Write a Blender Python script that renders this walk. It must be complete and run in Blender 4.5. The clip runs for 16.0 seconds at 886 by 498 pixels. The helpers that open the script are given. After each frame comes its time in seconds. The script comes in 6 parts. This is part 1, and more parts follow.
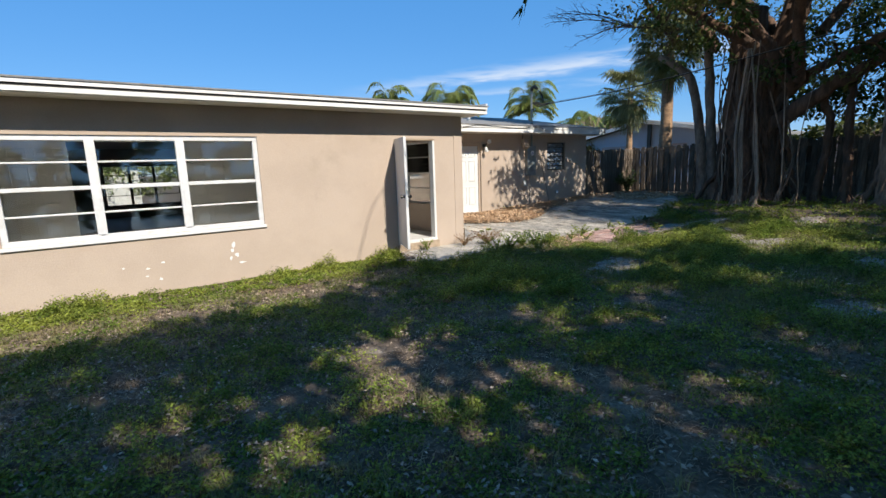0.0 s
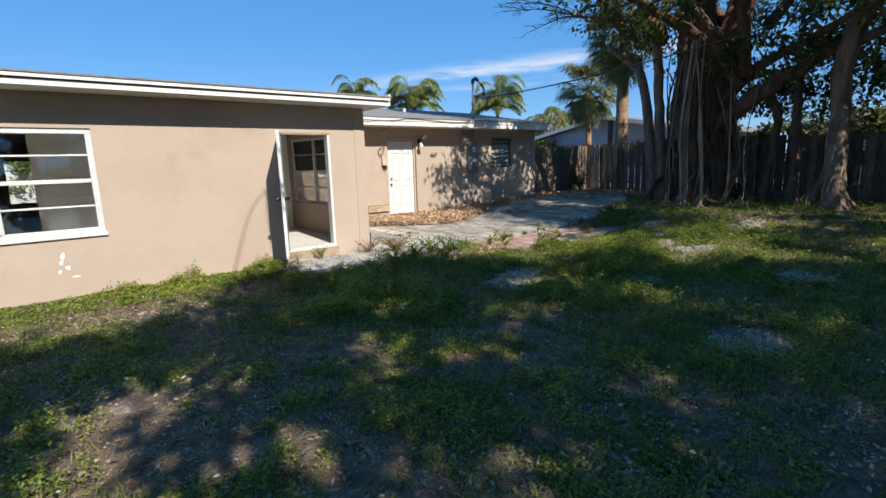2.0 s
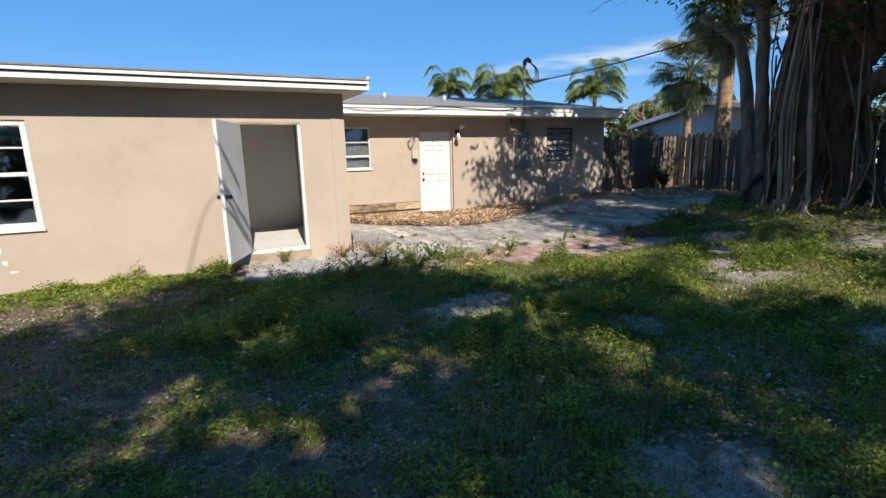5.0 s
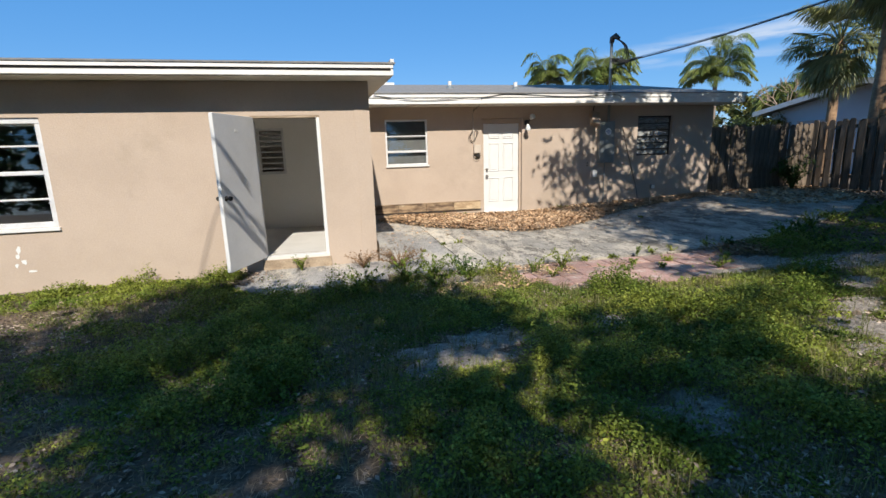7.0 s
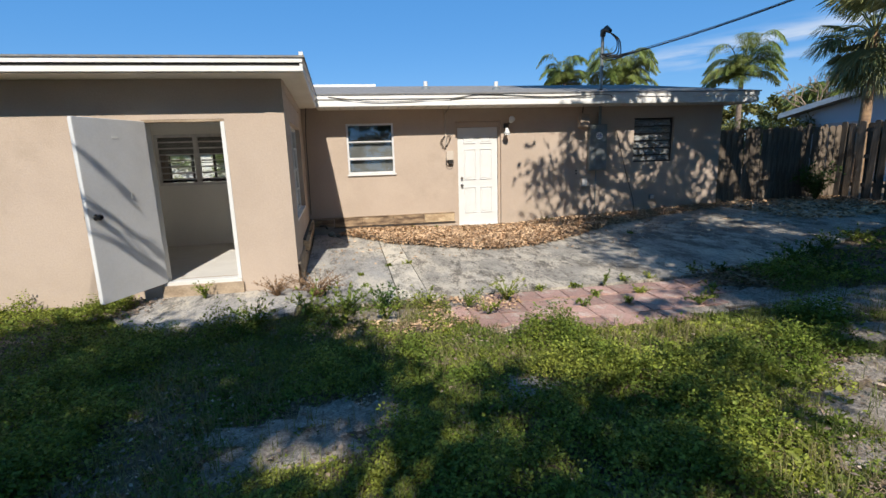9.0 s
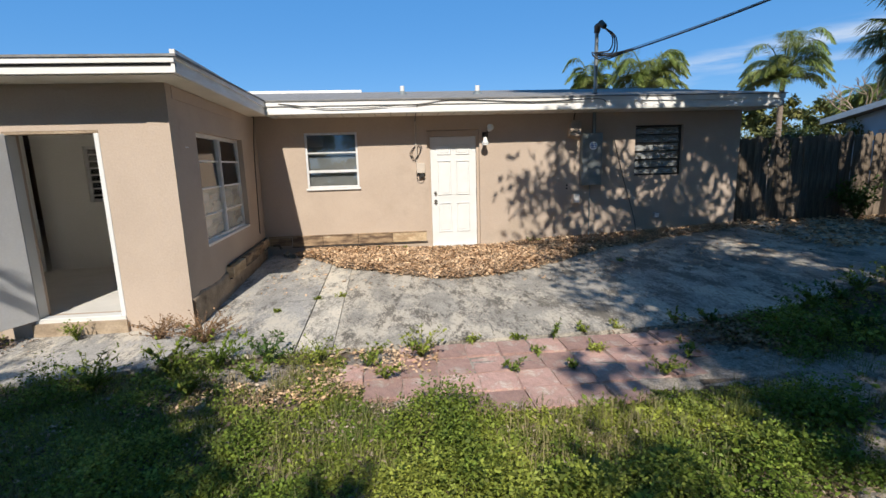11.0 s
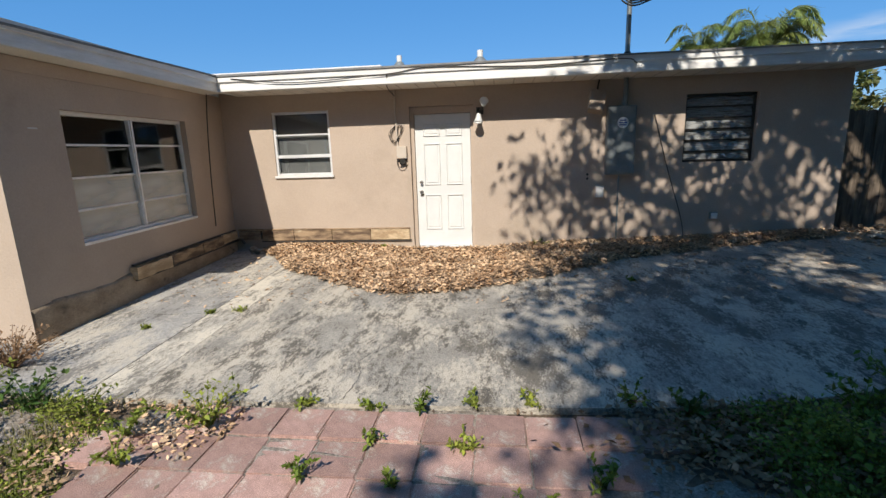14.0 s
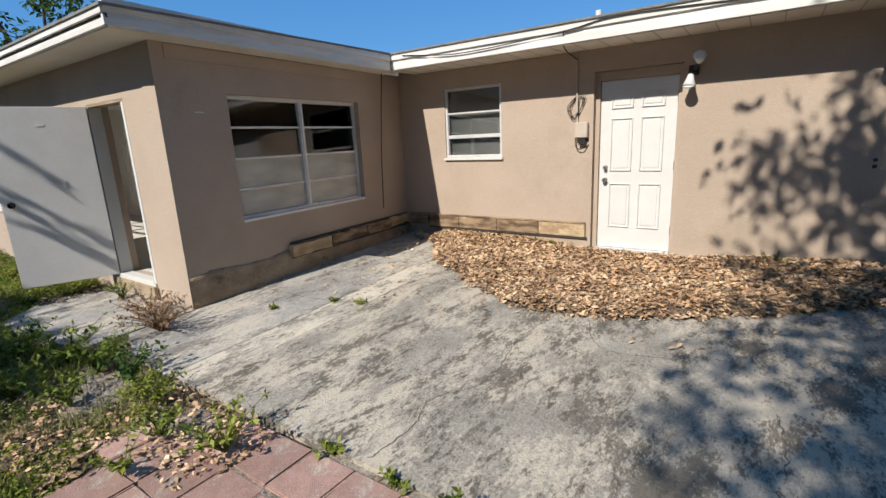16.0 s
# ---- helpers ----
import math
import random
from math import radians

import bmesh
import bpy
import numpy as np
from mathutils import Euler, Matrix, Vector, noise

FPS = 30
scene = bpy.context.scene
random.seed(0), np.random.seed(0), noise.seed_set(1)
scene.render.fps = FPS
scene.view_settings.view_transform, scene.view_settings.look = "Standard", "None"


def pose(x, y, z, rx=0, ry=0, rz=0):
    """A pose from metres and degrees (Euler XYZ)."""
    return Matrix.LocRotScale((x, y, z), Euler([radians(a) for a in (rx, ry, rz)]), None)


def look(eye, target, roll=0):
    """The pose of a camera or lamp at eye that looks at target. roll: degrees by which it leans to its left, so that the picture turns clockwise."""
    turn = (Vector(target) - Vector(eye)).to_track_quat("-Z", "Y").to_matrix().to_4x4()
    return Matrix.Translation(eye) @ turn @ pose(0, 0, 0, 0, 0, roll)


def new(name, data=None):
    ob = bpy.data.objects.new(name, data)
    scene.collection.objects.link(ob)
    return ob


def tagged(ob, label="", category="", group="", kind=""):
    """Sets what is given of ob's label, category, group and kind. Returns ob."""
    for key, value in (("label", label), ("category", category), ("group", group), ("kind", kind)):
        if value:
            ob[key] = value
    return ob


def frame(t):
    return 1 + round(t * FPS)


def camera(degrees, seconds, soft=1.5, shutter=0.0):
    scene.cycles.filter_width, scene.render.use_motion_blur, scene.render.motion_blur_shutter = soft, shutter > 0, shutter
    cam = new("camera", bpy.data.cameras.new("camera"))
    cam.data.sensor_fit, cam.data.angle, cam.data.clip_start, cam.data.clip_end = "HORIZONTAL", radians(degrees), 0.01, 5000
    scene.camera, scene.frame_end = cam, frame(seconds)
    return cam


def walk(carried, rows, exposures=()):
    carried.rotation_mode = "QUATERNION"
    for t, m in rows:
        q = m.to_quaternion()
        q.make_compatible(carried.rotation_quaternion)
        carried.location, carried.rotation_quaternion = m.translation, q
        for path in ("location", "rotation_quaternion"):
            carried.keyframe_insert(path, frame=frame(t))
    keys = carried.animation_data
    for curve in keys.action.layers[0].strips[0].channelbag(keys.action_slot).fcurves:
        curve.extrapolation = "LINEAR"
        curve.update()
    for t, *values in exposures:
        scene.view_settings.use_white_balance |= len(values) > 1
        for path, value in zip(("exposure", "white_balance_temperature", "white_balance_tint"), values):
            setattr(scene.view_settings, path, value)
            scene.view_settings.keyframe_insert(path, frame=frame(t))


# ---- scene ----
cam = camera(86.7, 16.0)
METRES, EYE, TILT, LEAN, TURN = 12.4, 1.563, 0.0, 0.0, -36.0
ROWS = [
    (0.0, 0.0, 0.0, 0.0, -0.32, -9.95, 1.84),
    (0.5, 0.0299, 0.0209, 0.001, 0.27, -10.19, 1.76),
    (1.0, 0.0589, 0.0352, -0.0007, -0.3, -10.39, 1.63),
    (1.5, 0.0866, 0.0519, -0.0011, -1.64, -10.35, 1.54),
    (2.0, 0.1146, 0.0723, 0.0007, -2.38, -10.59, 1.49),
    (2.5, 0.1465, 0.0842, -0.0016, -2.33, -10.66, 1.42),
    (3.0, 0.1751, 0.0996, -0.0015, -1.62, -10.75, 1.33),
    (3.5, 0.2007, 0.1232, -0.0002, 0.8, -11.12, 1.32),
    (4.0, 0.2264, 0.1398, -0.0026, 3.93, -11.34, 1.31),
    (4.5, 0.2474, 0.1587, -0.002, 6.84, -11.18, 1.3),
    (5.0, 0.2626, 0.1864, -0.0011, 10.81, -11.23, 1.34),
    (7.5, 0.323, 0.3204, 0.0001, 23.88, -11.71, 1.67),
    (8.0, 0.3348, 0.346, -0.0011, 23.69, -11.38, 1.65),
    (8.5, 0.3433, 0.38, 0.0023, 24.6, -11.07, 1.68),
    (9.0, 0.3605, 0.4088, 0.0019, 26.23, -11.21, 1.74),
    (9.5, 0.3782, 0.4385, 0.0038, 26.91, -10.64, 1.75),
    (12.0, 0.4228, 0.5907, 0.0094, 33.4, -10.44, 1.65),
    (12.5, 0.4369, 0.6224, 0.0069, 34.61, -10.62, 1.68),
    (13.0, 0.4441, 0.6523, 0.0052, 35.54, -11.0, 1.63),
    (13.5, 0.4496, 0.6841, 0.0061, 37.87, -11.57, 1.69),
    (14.0, 0.4557, 0.7121, 0.0038, 42.52, -11.93, 1.79),
    (14.5, 0.4517, 0.7348, 0.0038, 47.6, -11.96, 1.93),
    (15.0, 0.4404, 0.7628, 0.0026, 53.54, -12.49, 2.13),
    (15.5, 0.4365, 0.7925, -0.0004, 61.2, -13.05, 2.3),
    (16.0, 0.4272, 0.8149, -0.0006, 70.09, -13.15, 2.54),
]
walk(cam, [(t, pose(0, 0, EYE, TILT, LEAN, TURN) @ pose(METRES * x, METRES * y, METRES * z, 90 + pitch, roll, yaw)) for t, x, y, z, yaw, pitch, roll in ROWS],
     exposures=[(0.0, 0.48), (5.0, 0.50), (7.5, 0.38), (13.0, 0.34), (16.0, 0.26)])

# ---- world, sun, exposure ----
SUN = Vector((-0.08, -1.0, 0.90)).normalized()      # from the place towards the sun
world = bpy.data.worlds.new("world")
scene.world = world
world.use_nodes = True
wn, wl = world.node_tree.nodes, world.node_tree.links
sky = wn.new("ShaderNodeTexSky")
sky.sky_type, sky.sun_disc = "NISHITA", False
sky.sun_elevation = math.asin(SUN.z)
sky.sun_rotation = math.atan2(SUN.x, SUN.y)
sky.air_density, sky.dust_density, sky.ozone_density = 1.0, 0.0, 4.0
hue = wn.new("ShaderNodeHueSaturation")
hue.inputs["Saturation"].default_value, hue.inputs["Hue"].default_value, hue.inputs["Value"].default_value = 1.15, 0.505, 1.25
wl.new(sky.outputs[0], hue.inputs["Color"])


def cirrus(normal, offset, half, toward, reach, amount, below):
    """A thin veil of high cloud lying along a great circle of the sky."""
    co = wn.new("ShaderNodeTexCoord").outputs["Generated"]
    warp = wn.new("ShaderNodeTexNoise")
    warp.inputs["Scale"].default_value, warp.inputs["Detail"].default_value = 9.0, 6.0
    mp = wn.new("ShaderNodeMapping")
    mp.inputs["Scale"].default_value = (1.0, 1.0, 7.0)
    wl.new(co, mp.inputs[0])
    wl.new(mp.outputs[0], warp.inputs["Vector"])

    def dot(v):
        d = wn.new("ShaderNodeVectorMath")
        d.operation = "DOT_PRODUCT"
        d.inputs[1].default_value = v
        wl.new(co, d.inputs[0])
        return d.outputs["Value"]

    def calc(op, a, b):
        m = wn.new("ShaderNodeMath")
        m.operation = op
        for sock, v in zip(m.inputs, (a, b)):
            if isinstance(v, (int, float)):
                sock.default_value = v
            else:
                wl.new(v, sock)
        return m.outputs[0]

    def fade(v, a, b):
        r = wn.new("ShaderNodeMapRange")
        r.interpolation_type = "SMOOTHSTEP"
        r.inputs["From Min"].default_value, r.inputs["From Max"].default_value = a, b
        wl.new(v, r.inputs["Value"])
        return r.outputs["Result"]

    wob = calc("MULTIPLY", calc("SUBTRACT", warp.outputs["Fac"], 0.5), half * 2.2)
    dist = calc("ABSOLUTE", calc("ADD", calc("SUBTRACT", dot(normal), offset), wob), 0)
    mask = calc("SUBTRACT", 1.0, fade(dist, 0.0, half))
    mask = calc("MULTIPLY", mask, fade(dot(toward), reach, reach + 0.10))
    mask = calc("MULTIPLY", mask, calc("MULTIPLY", fade(warp.outputs["Fac"], 0.3, 0.65), amount))
    mx = wn.new("ShaderNodeMix")
    mx.data_type = "RGBA"
    wl.new(mask, mx.inputs["Factor"])
    wl.new(below, mx.inputs["A"])
    mx.inputs["B"].default_value = (7.5, 8.2, 9.2, 1)
    return mx.outputs["Result"]


even = wn.new("ShaderNodeMix")                      # the high sky is nearly as bright as the low sky
even.data_type = "RGBA"
even.inputs["Factor"].default_value = 0.60
even.inputs["B"].default_value = (0.72, 3.45, 8.2, 1)
wl.new(hue.outputs[0], even.inputs["A"])
veil = cirrus((-0.177, -0.069, 0.982), 0.006, 0.022, (0.74, 0.65, 0.18), 0.90, 0.75, even.outputs["Result"])
veil = cirrus((-0.10, -0.03, 0.994), 0.055, 0.012, (0.70, 0.70, 0.15), 0.93, 0.45, veil)
wl.new(veil, wn["Background"].inputs[0])
wn["Background"].inputs[1].default_value = 0.078
sun = new("sun", bpy.data.lights.new("sun", "SUN"))
sun.data.energy, sun.data.angle, sun.data.color = 5.0, radians(0.53), (1.0, 0.93, 0.83)
sun.matrix_world = look(SUN * 60, (0, 0, 0))


# ---- materials ----
def material(name, base, second=None, scale=6.0, rough=0.85, bump=0.0, bump_scale=60.0, metal=0.0, island=0.0, fine=0.25,
             third=None, third_scale=0.7, third_at=0.6, random_ob=0.0, translucent=0.0, stretch=None, spec=0.5, low=0.35, high=0.65, detail=5.0, ro=0.6):
    """Two colours mixed by noise at one scale, fine grain at another, optional third stain colour, relief and per-leaf variation."""
    m = bpy.data.materials.new(name)
    m.use_nodes = True
    n, l = m.node_tree.nodes, m.node_tree.links
    b = n["Principled BSDF"]
    b.inputs["Roughness"].default_value, b.inputs["Metallic"].default_value = rough, metal
    b.inputs["Specular IOR Level"].default_value = spec
    co = n.new("ShaderNodeTexCoord").outputs["Object"]
    if stretch:
        mp = n.new("ShaderNodeMapping")
        mp.inputs["Scale"].default_value = stretch
        l.new(co, mp.inputs[0])
        co = mp.outputs[0]

    def noise_tex(sc, detail=5.0, ro=0.6):
        t = n.new("ShaderNodeTexNoise")
        t.inputs["Scale"].default_value, t.inputs["Detail"].default_value, t.inputs["Roughness"].default_value = sc, detail, ro
        l.new(co, t.inputs["Vector"])
        return t.outputs["Fac"]

    def ramp(fac, a, c):
        r = n.new("ShaderNodeMapRange")
        r.interpolation_type = "SMOOTHSTEP"
        r.inputs["From Min"].default_value, r.inputs["From Max"].default_value = a, c
        l.new(fac, r.inputs["Value"])
        return r.outputs["Result"]

    def mix(fac, a, c, mode="MIX"):
        x = n.new("ShaderNodeMix")
        x.data_type, x.blend_type = "RGBA", mode
        for sock, v in ((x.inputs["Factor"], fac), (x.inputs["A"], a), (x.inputs["B"], c)):
            if isinstance(v, bpy.types.NodeSocket):
                l.new(v, sock)
            elif isinstance(v, (int, float)):
                sock.default_value = v
            else:
                sock.default_value = (*v, 1)
        return x.outputs["Result"]

    col = mix(ramp(noise_tex(scale, detail, ro), low, high), base, second or base)
    if third:
        col = mix(ramp(noise_tex(third_scale, max(6.0, detail), max(0.68, ro)), third_at, third_at + 0.12), col, third)
    if fine:
        g = n.new("ShaderNodeMapRange")
        g.inputs["From Min"].default_value, g.inputs["From Max"].default_value = 0.25, 0.75
        g.inputs["To Min"].default_value, g.inputs["To Max"].default_value = 1 - fine, 1 + fine
        l.new(noise_tex(bump_scale, 3.0), g.inputs["Value"])
        sc = n.new("ShaderNodeVectorMath")
        sc.operation = "SCALE"
        l.new(col, sc.inputs[0])
        l.new(g.outputs["Result"], sc.inputs["Scale"])
        col = sc.outputs["Vector"]
    for amount, kind in ((island, "geo"), (random_ob, "ob")):
        if amount:
            src = n.new("ShaderNodeNewGeometry").outputs["Random Per Island"] if kind == "geo" else n.new("ShaderNodeObjectInfo").outputs["Random"]
            g = n.new("ShaderNodeMapRange")
            g.inputs["To Min"].default_value, g.inputs["To Max"].default_value = 1 - amount, 1 + amount
            l.new(src, g.inputs["Value"])
            sc = n.new("ShaderNodeVectorMath")
            sc.operation = "SCALE"
            l.new(col, sc.inputs[0])
            l.new(g.outputs["Result"], sc.inputs["Scale"])
            col = sc.outputs["Vector"]
    l.new(col, b.inputs["Base Color"])
    if bump:
        bp = n.new("ShaderNodeBump")
        bp.inputs["Strength"].default_value, bp.inputs["Distance"].default_value = bump, 0.02
        l.new(noise_tex(bump_scale, 6.0), bp.inputs["Height"])
        l.new(bp.outputs[0], b.inputs["Normal"])
    if translucent:
        tr = n.new("ShaderNodeBsdfTranslucent")
        l.new(col, tr.inputs["Color"])
        ms = n.new("ShaderNodeMixShader")
        ms.inputs[0].default_value = translucent
        l.new(b.outputs[0], ms.inputs[1])
        l.new(tr.outputs[0], ms.inputs[2])
        l.new(ms.outputs[0], n["Material Output"].inputs["Surface"])
    return m


DIRT_SHADE = material("dirty_plinth_and_shade", (0.41, 0.32, 0.225), (0.27, 0.205, 0.14), 3.0, 0.95, 0.6, 40, fine=0.2, third=(0.10, 0.075, 0.05), third_scale=2.5, third_at=0.60, stretch=(1, 1, 1.6))
BOXTAN = material("brown_painted_box", (0.36, 0.285, 0.215), (0.29, 0.22, 0.165), 5.0, 0.7, fine=0.06)
PALEWOOD = material("pale_peeling_wood", (0.56, 0.43, 0.275), (0.36, 0.25, 0.145), 6.0, 0.9, 0.5, 50, fine=0.2, third=(0.09, 0.06, 0.04), third_scale=5.0, third_at=0.60, stretch=(1, 0.5, 2))
STUCCO = material("tan_stucco", (0.415, 0.332, 0.262), (0.45, 0.362, 0.288), 1.3, 0.92, 0.25, 55, fine=0.06, third=(0.385, 0.31, 0.24), third_scale=0.5, third_at=0.58)
INNER = material("inner_plaster", (0.81, 0.80, 0.76), (0.84, 0.83, 0.79), 1.0, 0.9, 0.05, 40, fine=0.03)
WHITE = material("white_paint", (0.66, 0.66, 0.64), (0.62, 0.62, 0.60), 3.0, 0.5, 0.05, 80, fine=0.04)
FASCIA = material("worn_white_paint", (0.78, 0.77, 0.74), (0.66, 0.64, 0.60), 5.0, 0.6, 0.1, 60, fine=0.06, stretch=(0.4, 0.4, 3))
SOFFIT = material("soffit_paint", (0.70, 0.66, 0.58), (0.64, 0.60, 0.52), 2.0, 0.7, 0.05, 60, fine=0.04)
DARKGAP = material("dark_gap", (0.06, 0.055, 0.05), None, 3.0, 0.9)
GROOVE = material("soffit_groove", (0.42, 0.39, 0.34), None, 3.0, 0.9)
ALU = material("aluminium_frame", (0.72, 0.72, 0.72), (0.62, 0.62, 0.61), 8.0, 0.45, 0.05, 90, metal=0.25, fine=0.06)
GREYMETAL = material("grey_panel_metal", (0.19, 0.21, 0.21), (0.25, 0.27, 0.265), 6.0, 0.5, 0.05, 80, metal=0.4, fine=0.06)
BRONZE = material("dark_metal", (0.05, 0.048, 0.045), (0.08, 0.07, 0.06), 12.0, 0.4, metal=0.7)
STEEL = material("satin_steel", (0.35, 0.33, 0.30), (0.28, 0.26, 0.24), 15.0, 0.3, metal=0.9)
SHINGLE = material("grey_shingles", (0.24, 0.235, 0.225), (0.17, 0.165, 0.16), 7.0, 0.95, 0.4, 60, fine=0.2, stretch=(1, 3, 1))


def worn_concrete(name, grey, dark, cream, cream_at, dark_at, turn=0.0):
    """Old concrete: mottled grey, flaked cream layers with ragged edges, dark mould blotches, fine grit."""
    m = material(name, grey, tuple(c * 0.72 for c in grey), 2.3, 0.92, 0.5, 60, fine=0.34, detail=10.0, ro=0.76)
    n, l = m.node_tree.nodes, m.node_tree.links
    b = n["Principled BSDF"]
    col = b.inputs["Base Color"].links[0].from_socket
    mp = n.new("ShaderNodeMapping")
    mp.inputs["Rotation"].default_value = (0, 0, turn)
    mp.inputs["Scale"].default_value = (1.0, 0.45, 1.0)
    l.new(n.new("ShaderNodeTexCoord").outputs["Object"], mp.inputs[0])
    for colour, sc, at, width, seed in ((cream, 1.9, cream_at, 0.07, 0.0), (dark, 3.0, dark_at, 0.05, 7.3), (tuple(c * 0.75 for c in dark), 7.0, 0.56, 0.05, 3.1), (tuple(c * 0.7 for c in dark), 26.0, 0.60, 0.05, 1.7), (tuple(min(1, c * 1.15) for c in cream), 16.0, 0.63, 0.04, 5.5)):
        t = n.new("ShaderNodeTexNoise")
        t.noise_dimensions = "4D"
        t.inputs["W"].default_value = seed
        t.inputs["Scale"].default_value, t.inputs["Detail"].default_value, t.inputs["Roughness"].default_value = sc, 12.0, 0.74
        l.new(mp.outputs[0], t.inputs["Vector"])
        hi = n.new("ShaderNodeTexNoise")
        hi.inputs["Scale"].default_value, hi.inputs["Detail"].default_value, hi.inputs["Roughness"].default_value = 34.0 + 3 * seed, 8.0, 0.8
        l.new(mp.outputs[0], hi.inputs["Vector"])
        am = n.new("ShaderNodeMath")
        am.operation = "MULTIPLY_ADD"
        l.new(hi.outputs["Fac"], am.inputs[0])
        am.inputs[1].default_value = 0.5
        l.new(t.outputs["Fac"], am.inputs[2])
        r = n.new("ShaderNodeMapRange")
        r.inputs["From Min"].default_value, r.inputs["From Max"].default_value = at + 0.24, at + 0.24 + width
        r.inputs["To Max"].default_value = 0.85 if sc < 10 else 0.5
        l.new(am.outputs[0], r.inputs["Value"])
        x = n.new("ShaderNodeMix")
        x.data_type = "RGBA"
        l.new(r.outputs["Result"], x.inputs["Factor"])
        l.new(col, x.inputs["A"])
        x.inputs["B"].default_value = (*colour, 1)
        col = x.outputs["Result"]
    l.new(col, b.inputs["Base Color"])
    return m


CONCRETE = worn_concrete("weathered_concrete", (0.345, 0.318, 0.272), (0.105, 0.092, 0.074), (0.52, 0.46, 0.37), 0.485, 0.53, 0.5)
CONCRETE_B = worn_concrete("bluish_concrete", (0.37, 0.355, 0.33), (0.15, 0.14, 0.125), (0.54, 0.485, 0.395), 0.50, 0.55, 0.3)
CREAM = worn_concrete("pale_worn_concrete", (0.47, 0.43, 0.365), (0.17, 0.155, 0.128), (0.64, 0.575, 0.465), 0.47, 0.56, 0.2)
CRACK_SHADE = material("crack_and_gap_shade", (0.07, 0.065, 0.06), None, 5.0, 1.0)
PAVER = material("red_paver", (0.45, 0.285, 0.238), (0.31, 0.19, 0.16), 9.0, 0.95, 0.45, 160, fine=0.42, detail=9.0, ro=0.75, third=(0.52, 0.44, 0.37), third_scale=4.5, third_at=0.52, random_ob=0.28)
SOIL = material("sandy_litter_soil", (0.17, 0.125, 0.085), (0.075, 0.054, 0.036), 5.0, 1.0, 0.9, 45, fine=0.45, third=(0.36, 0.31, 0.25), third_scale=0.9, third_at=0.60)
SAND = material("pale_sand", (0.38, 0.335, 0.285), (0.19, 0.16, 0.128), 14.0, 1.0, 1.0, 70, fine=0.5, detail=9.0, ro=0.75, third=(0.20, 0.165, 0.13), third_scale=6.0, third_at=0.62)
WEED = material("weed_leaves", (0.115, 0.17, 0.026), (0.26, 0.285, 0.05), 1.5, 0.55, island=0.6, fine=0, translucent=0.3, spec=0.22)
WEED_D = material("dark_weed_leaves", (0.05, 0.10, 0.022), (0.09, 0.135, 0.03), 1.2, 0.55, island=0.45, fine=0, translucent=0.25, spec=0.22)
GRASS = material("dry_grass_blades", (0.14, 0.17, 0.05), (0.27, 0.23, 0.11), 1.1, 0.7, island=0.35, fine=0, translucent=0.25, spec=0.22)
STRAW = material("dead_straw", (0.40, 0.305, 0.195), (0.24, 0.17, 0.105), 3.0, 0.85, island=0.5, fine=0, translucent=0.15, spec=0.2)
DRYWEED = material("dry_weed", (0.32, 0.20, 0.11), (0.19, 0.115, 0.06), 9.0, 0.8, island=0.4, fine=0, translucent=0.2)
LITTER = material("dry_leaves", (0.57, 0.40, 0.25), (0.38, 0.24, 0.135), 3.0, 0.8, island=0.6, fine=0.1)
LITTER_D = material("grey_dead_leaves", (0.27, 0.205, 0.15), (0.12, 0.085, 0.062), 3.0, 0.85, island=0.5, fine=0.1)
LEAF = material("fig_leaves", (0.045, 0.085, 0.018), (0.075, 0.12, 0.03), 0.5, 0.35, island=0.5, fine=0, translucent=0.4, spec=0.22)
LEAF_B = material("olive_leaves", (0.09, 0.115, 0.03), (0.17, 0.165, 0.055), 0.4, 0.45, island=0.45, fine=0, translucent=0.3, spec=0.22)
PALM = material("palm_fronds", (0.16, 0.22, 0.05), (0.27, 0.30, 0.09), 0.6, 0.4, island=0.35, fine=0, translucent=0.3)
PALM_D = material("fan_palm_fronds", (0.15, 0.19, 0.055), (0.27, 0.26, 0.11), 0.6, 0.45, island=0.35, fine=0, translucent=0.25)
BARK = material("fig_bark", (0.155, 0.09, 0.056), (0.07, 0.043, 0.028), 5.0, 0.95, 0.9, 22, fine=0.3, stretch=(1, 1, 0.25))
FANBARK = material("fan_palm_bark", (0.36, 0.23, 0.13), (0.22, 0.14, 0.085), 5.0, 0.95, 0.8, 24, fine=0.25, stretch=(1, 1, 2))
BARK_M = material("grey_fig_bark", (0.255, 0.18, 0.125), (0.13, 0.092, 0.066), 5.0, 0.95, 0.8, 24, fine=0.3, stretch=(1, 1, 0.35))
BARK_L = material("pale_bark", (0.36, 0.265, 0.185), (0.22, 0.16, 0.112), 5.0, 0.95, 0.8, 24, fine=0.25, stretch=(1, 1, 0.25))
PALMBARK = material("palm_bark", (0.27, 0.21, 0.16), (0.17, 0.125, 0.095), 6.0, 0.95, 0.8, 24, fine=0.25, stretch=(1, 1, 3))
FENCEWOOD = material("weathered_fence_wood", (0.19, 0.148, 0.108), (0.09, 0.07, 0.052), 6.0, 0.95, 0.5, 40, fine=0.25, stretch=(3, 3, 0.3), random_ob=0.3)
OLDWOOD = material("peeling_wood", (0.36, 0.255, 0.155), (0.12, 0.078, 0.05), 7.0, 0.9, 0.5, 50, fine=0.2, third=(0.55, 0.47, 0.33), third_scale=5.0, third_at=0.60, stretch=(0.5, 0.5, 2))
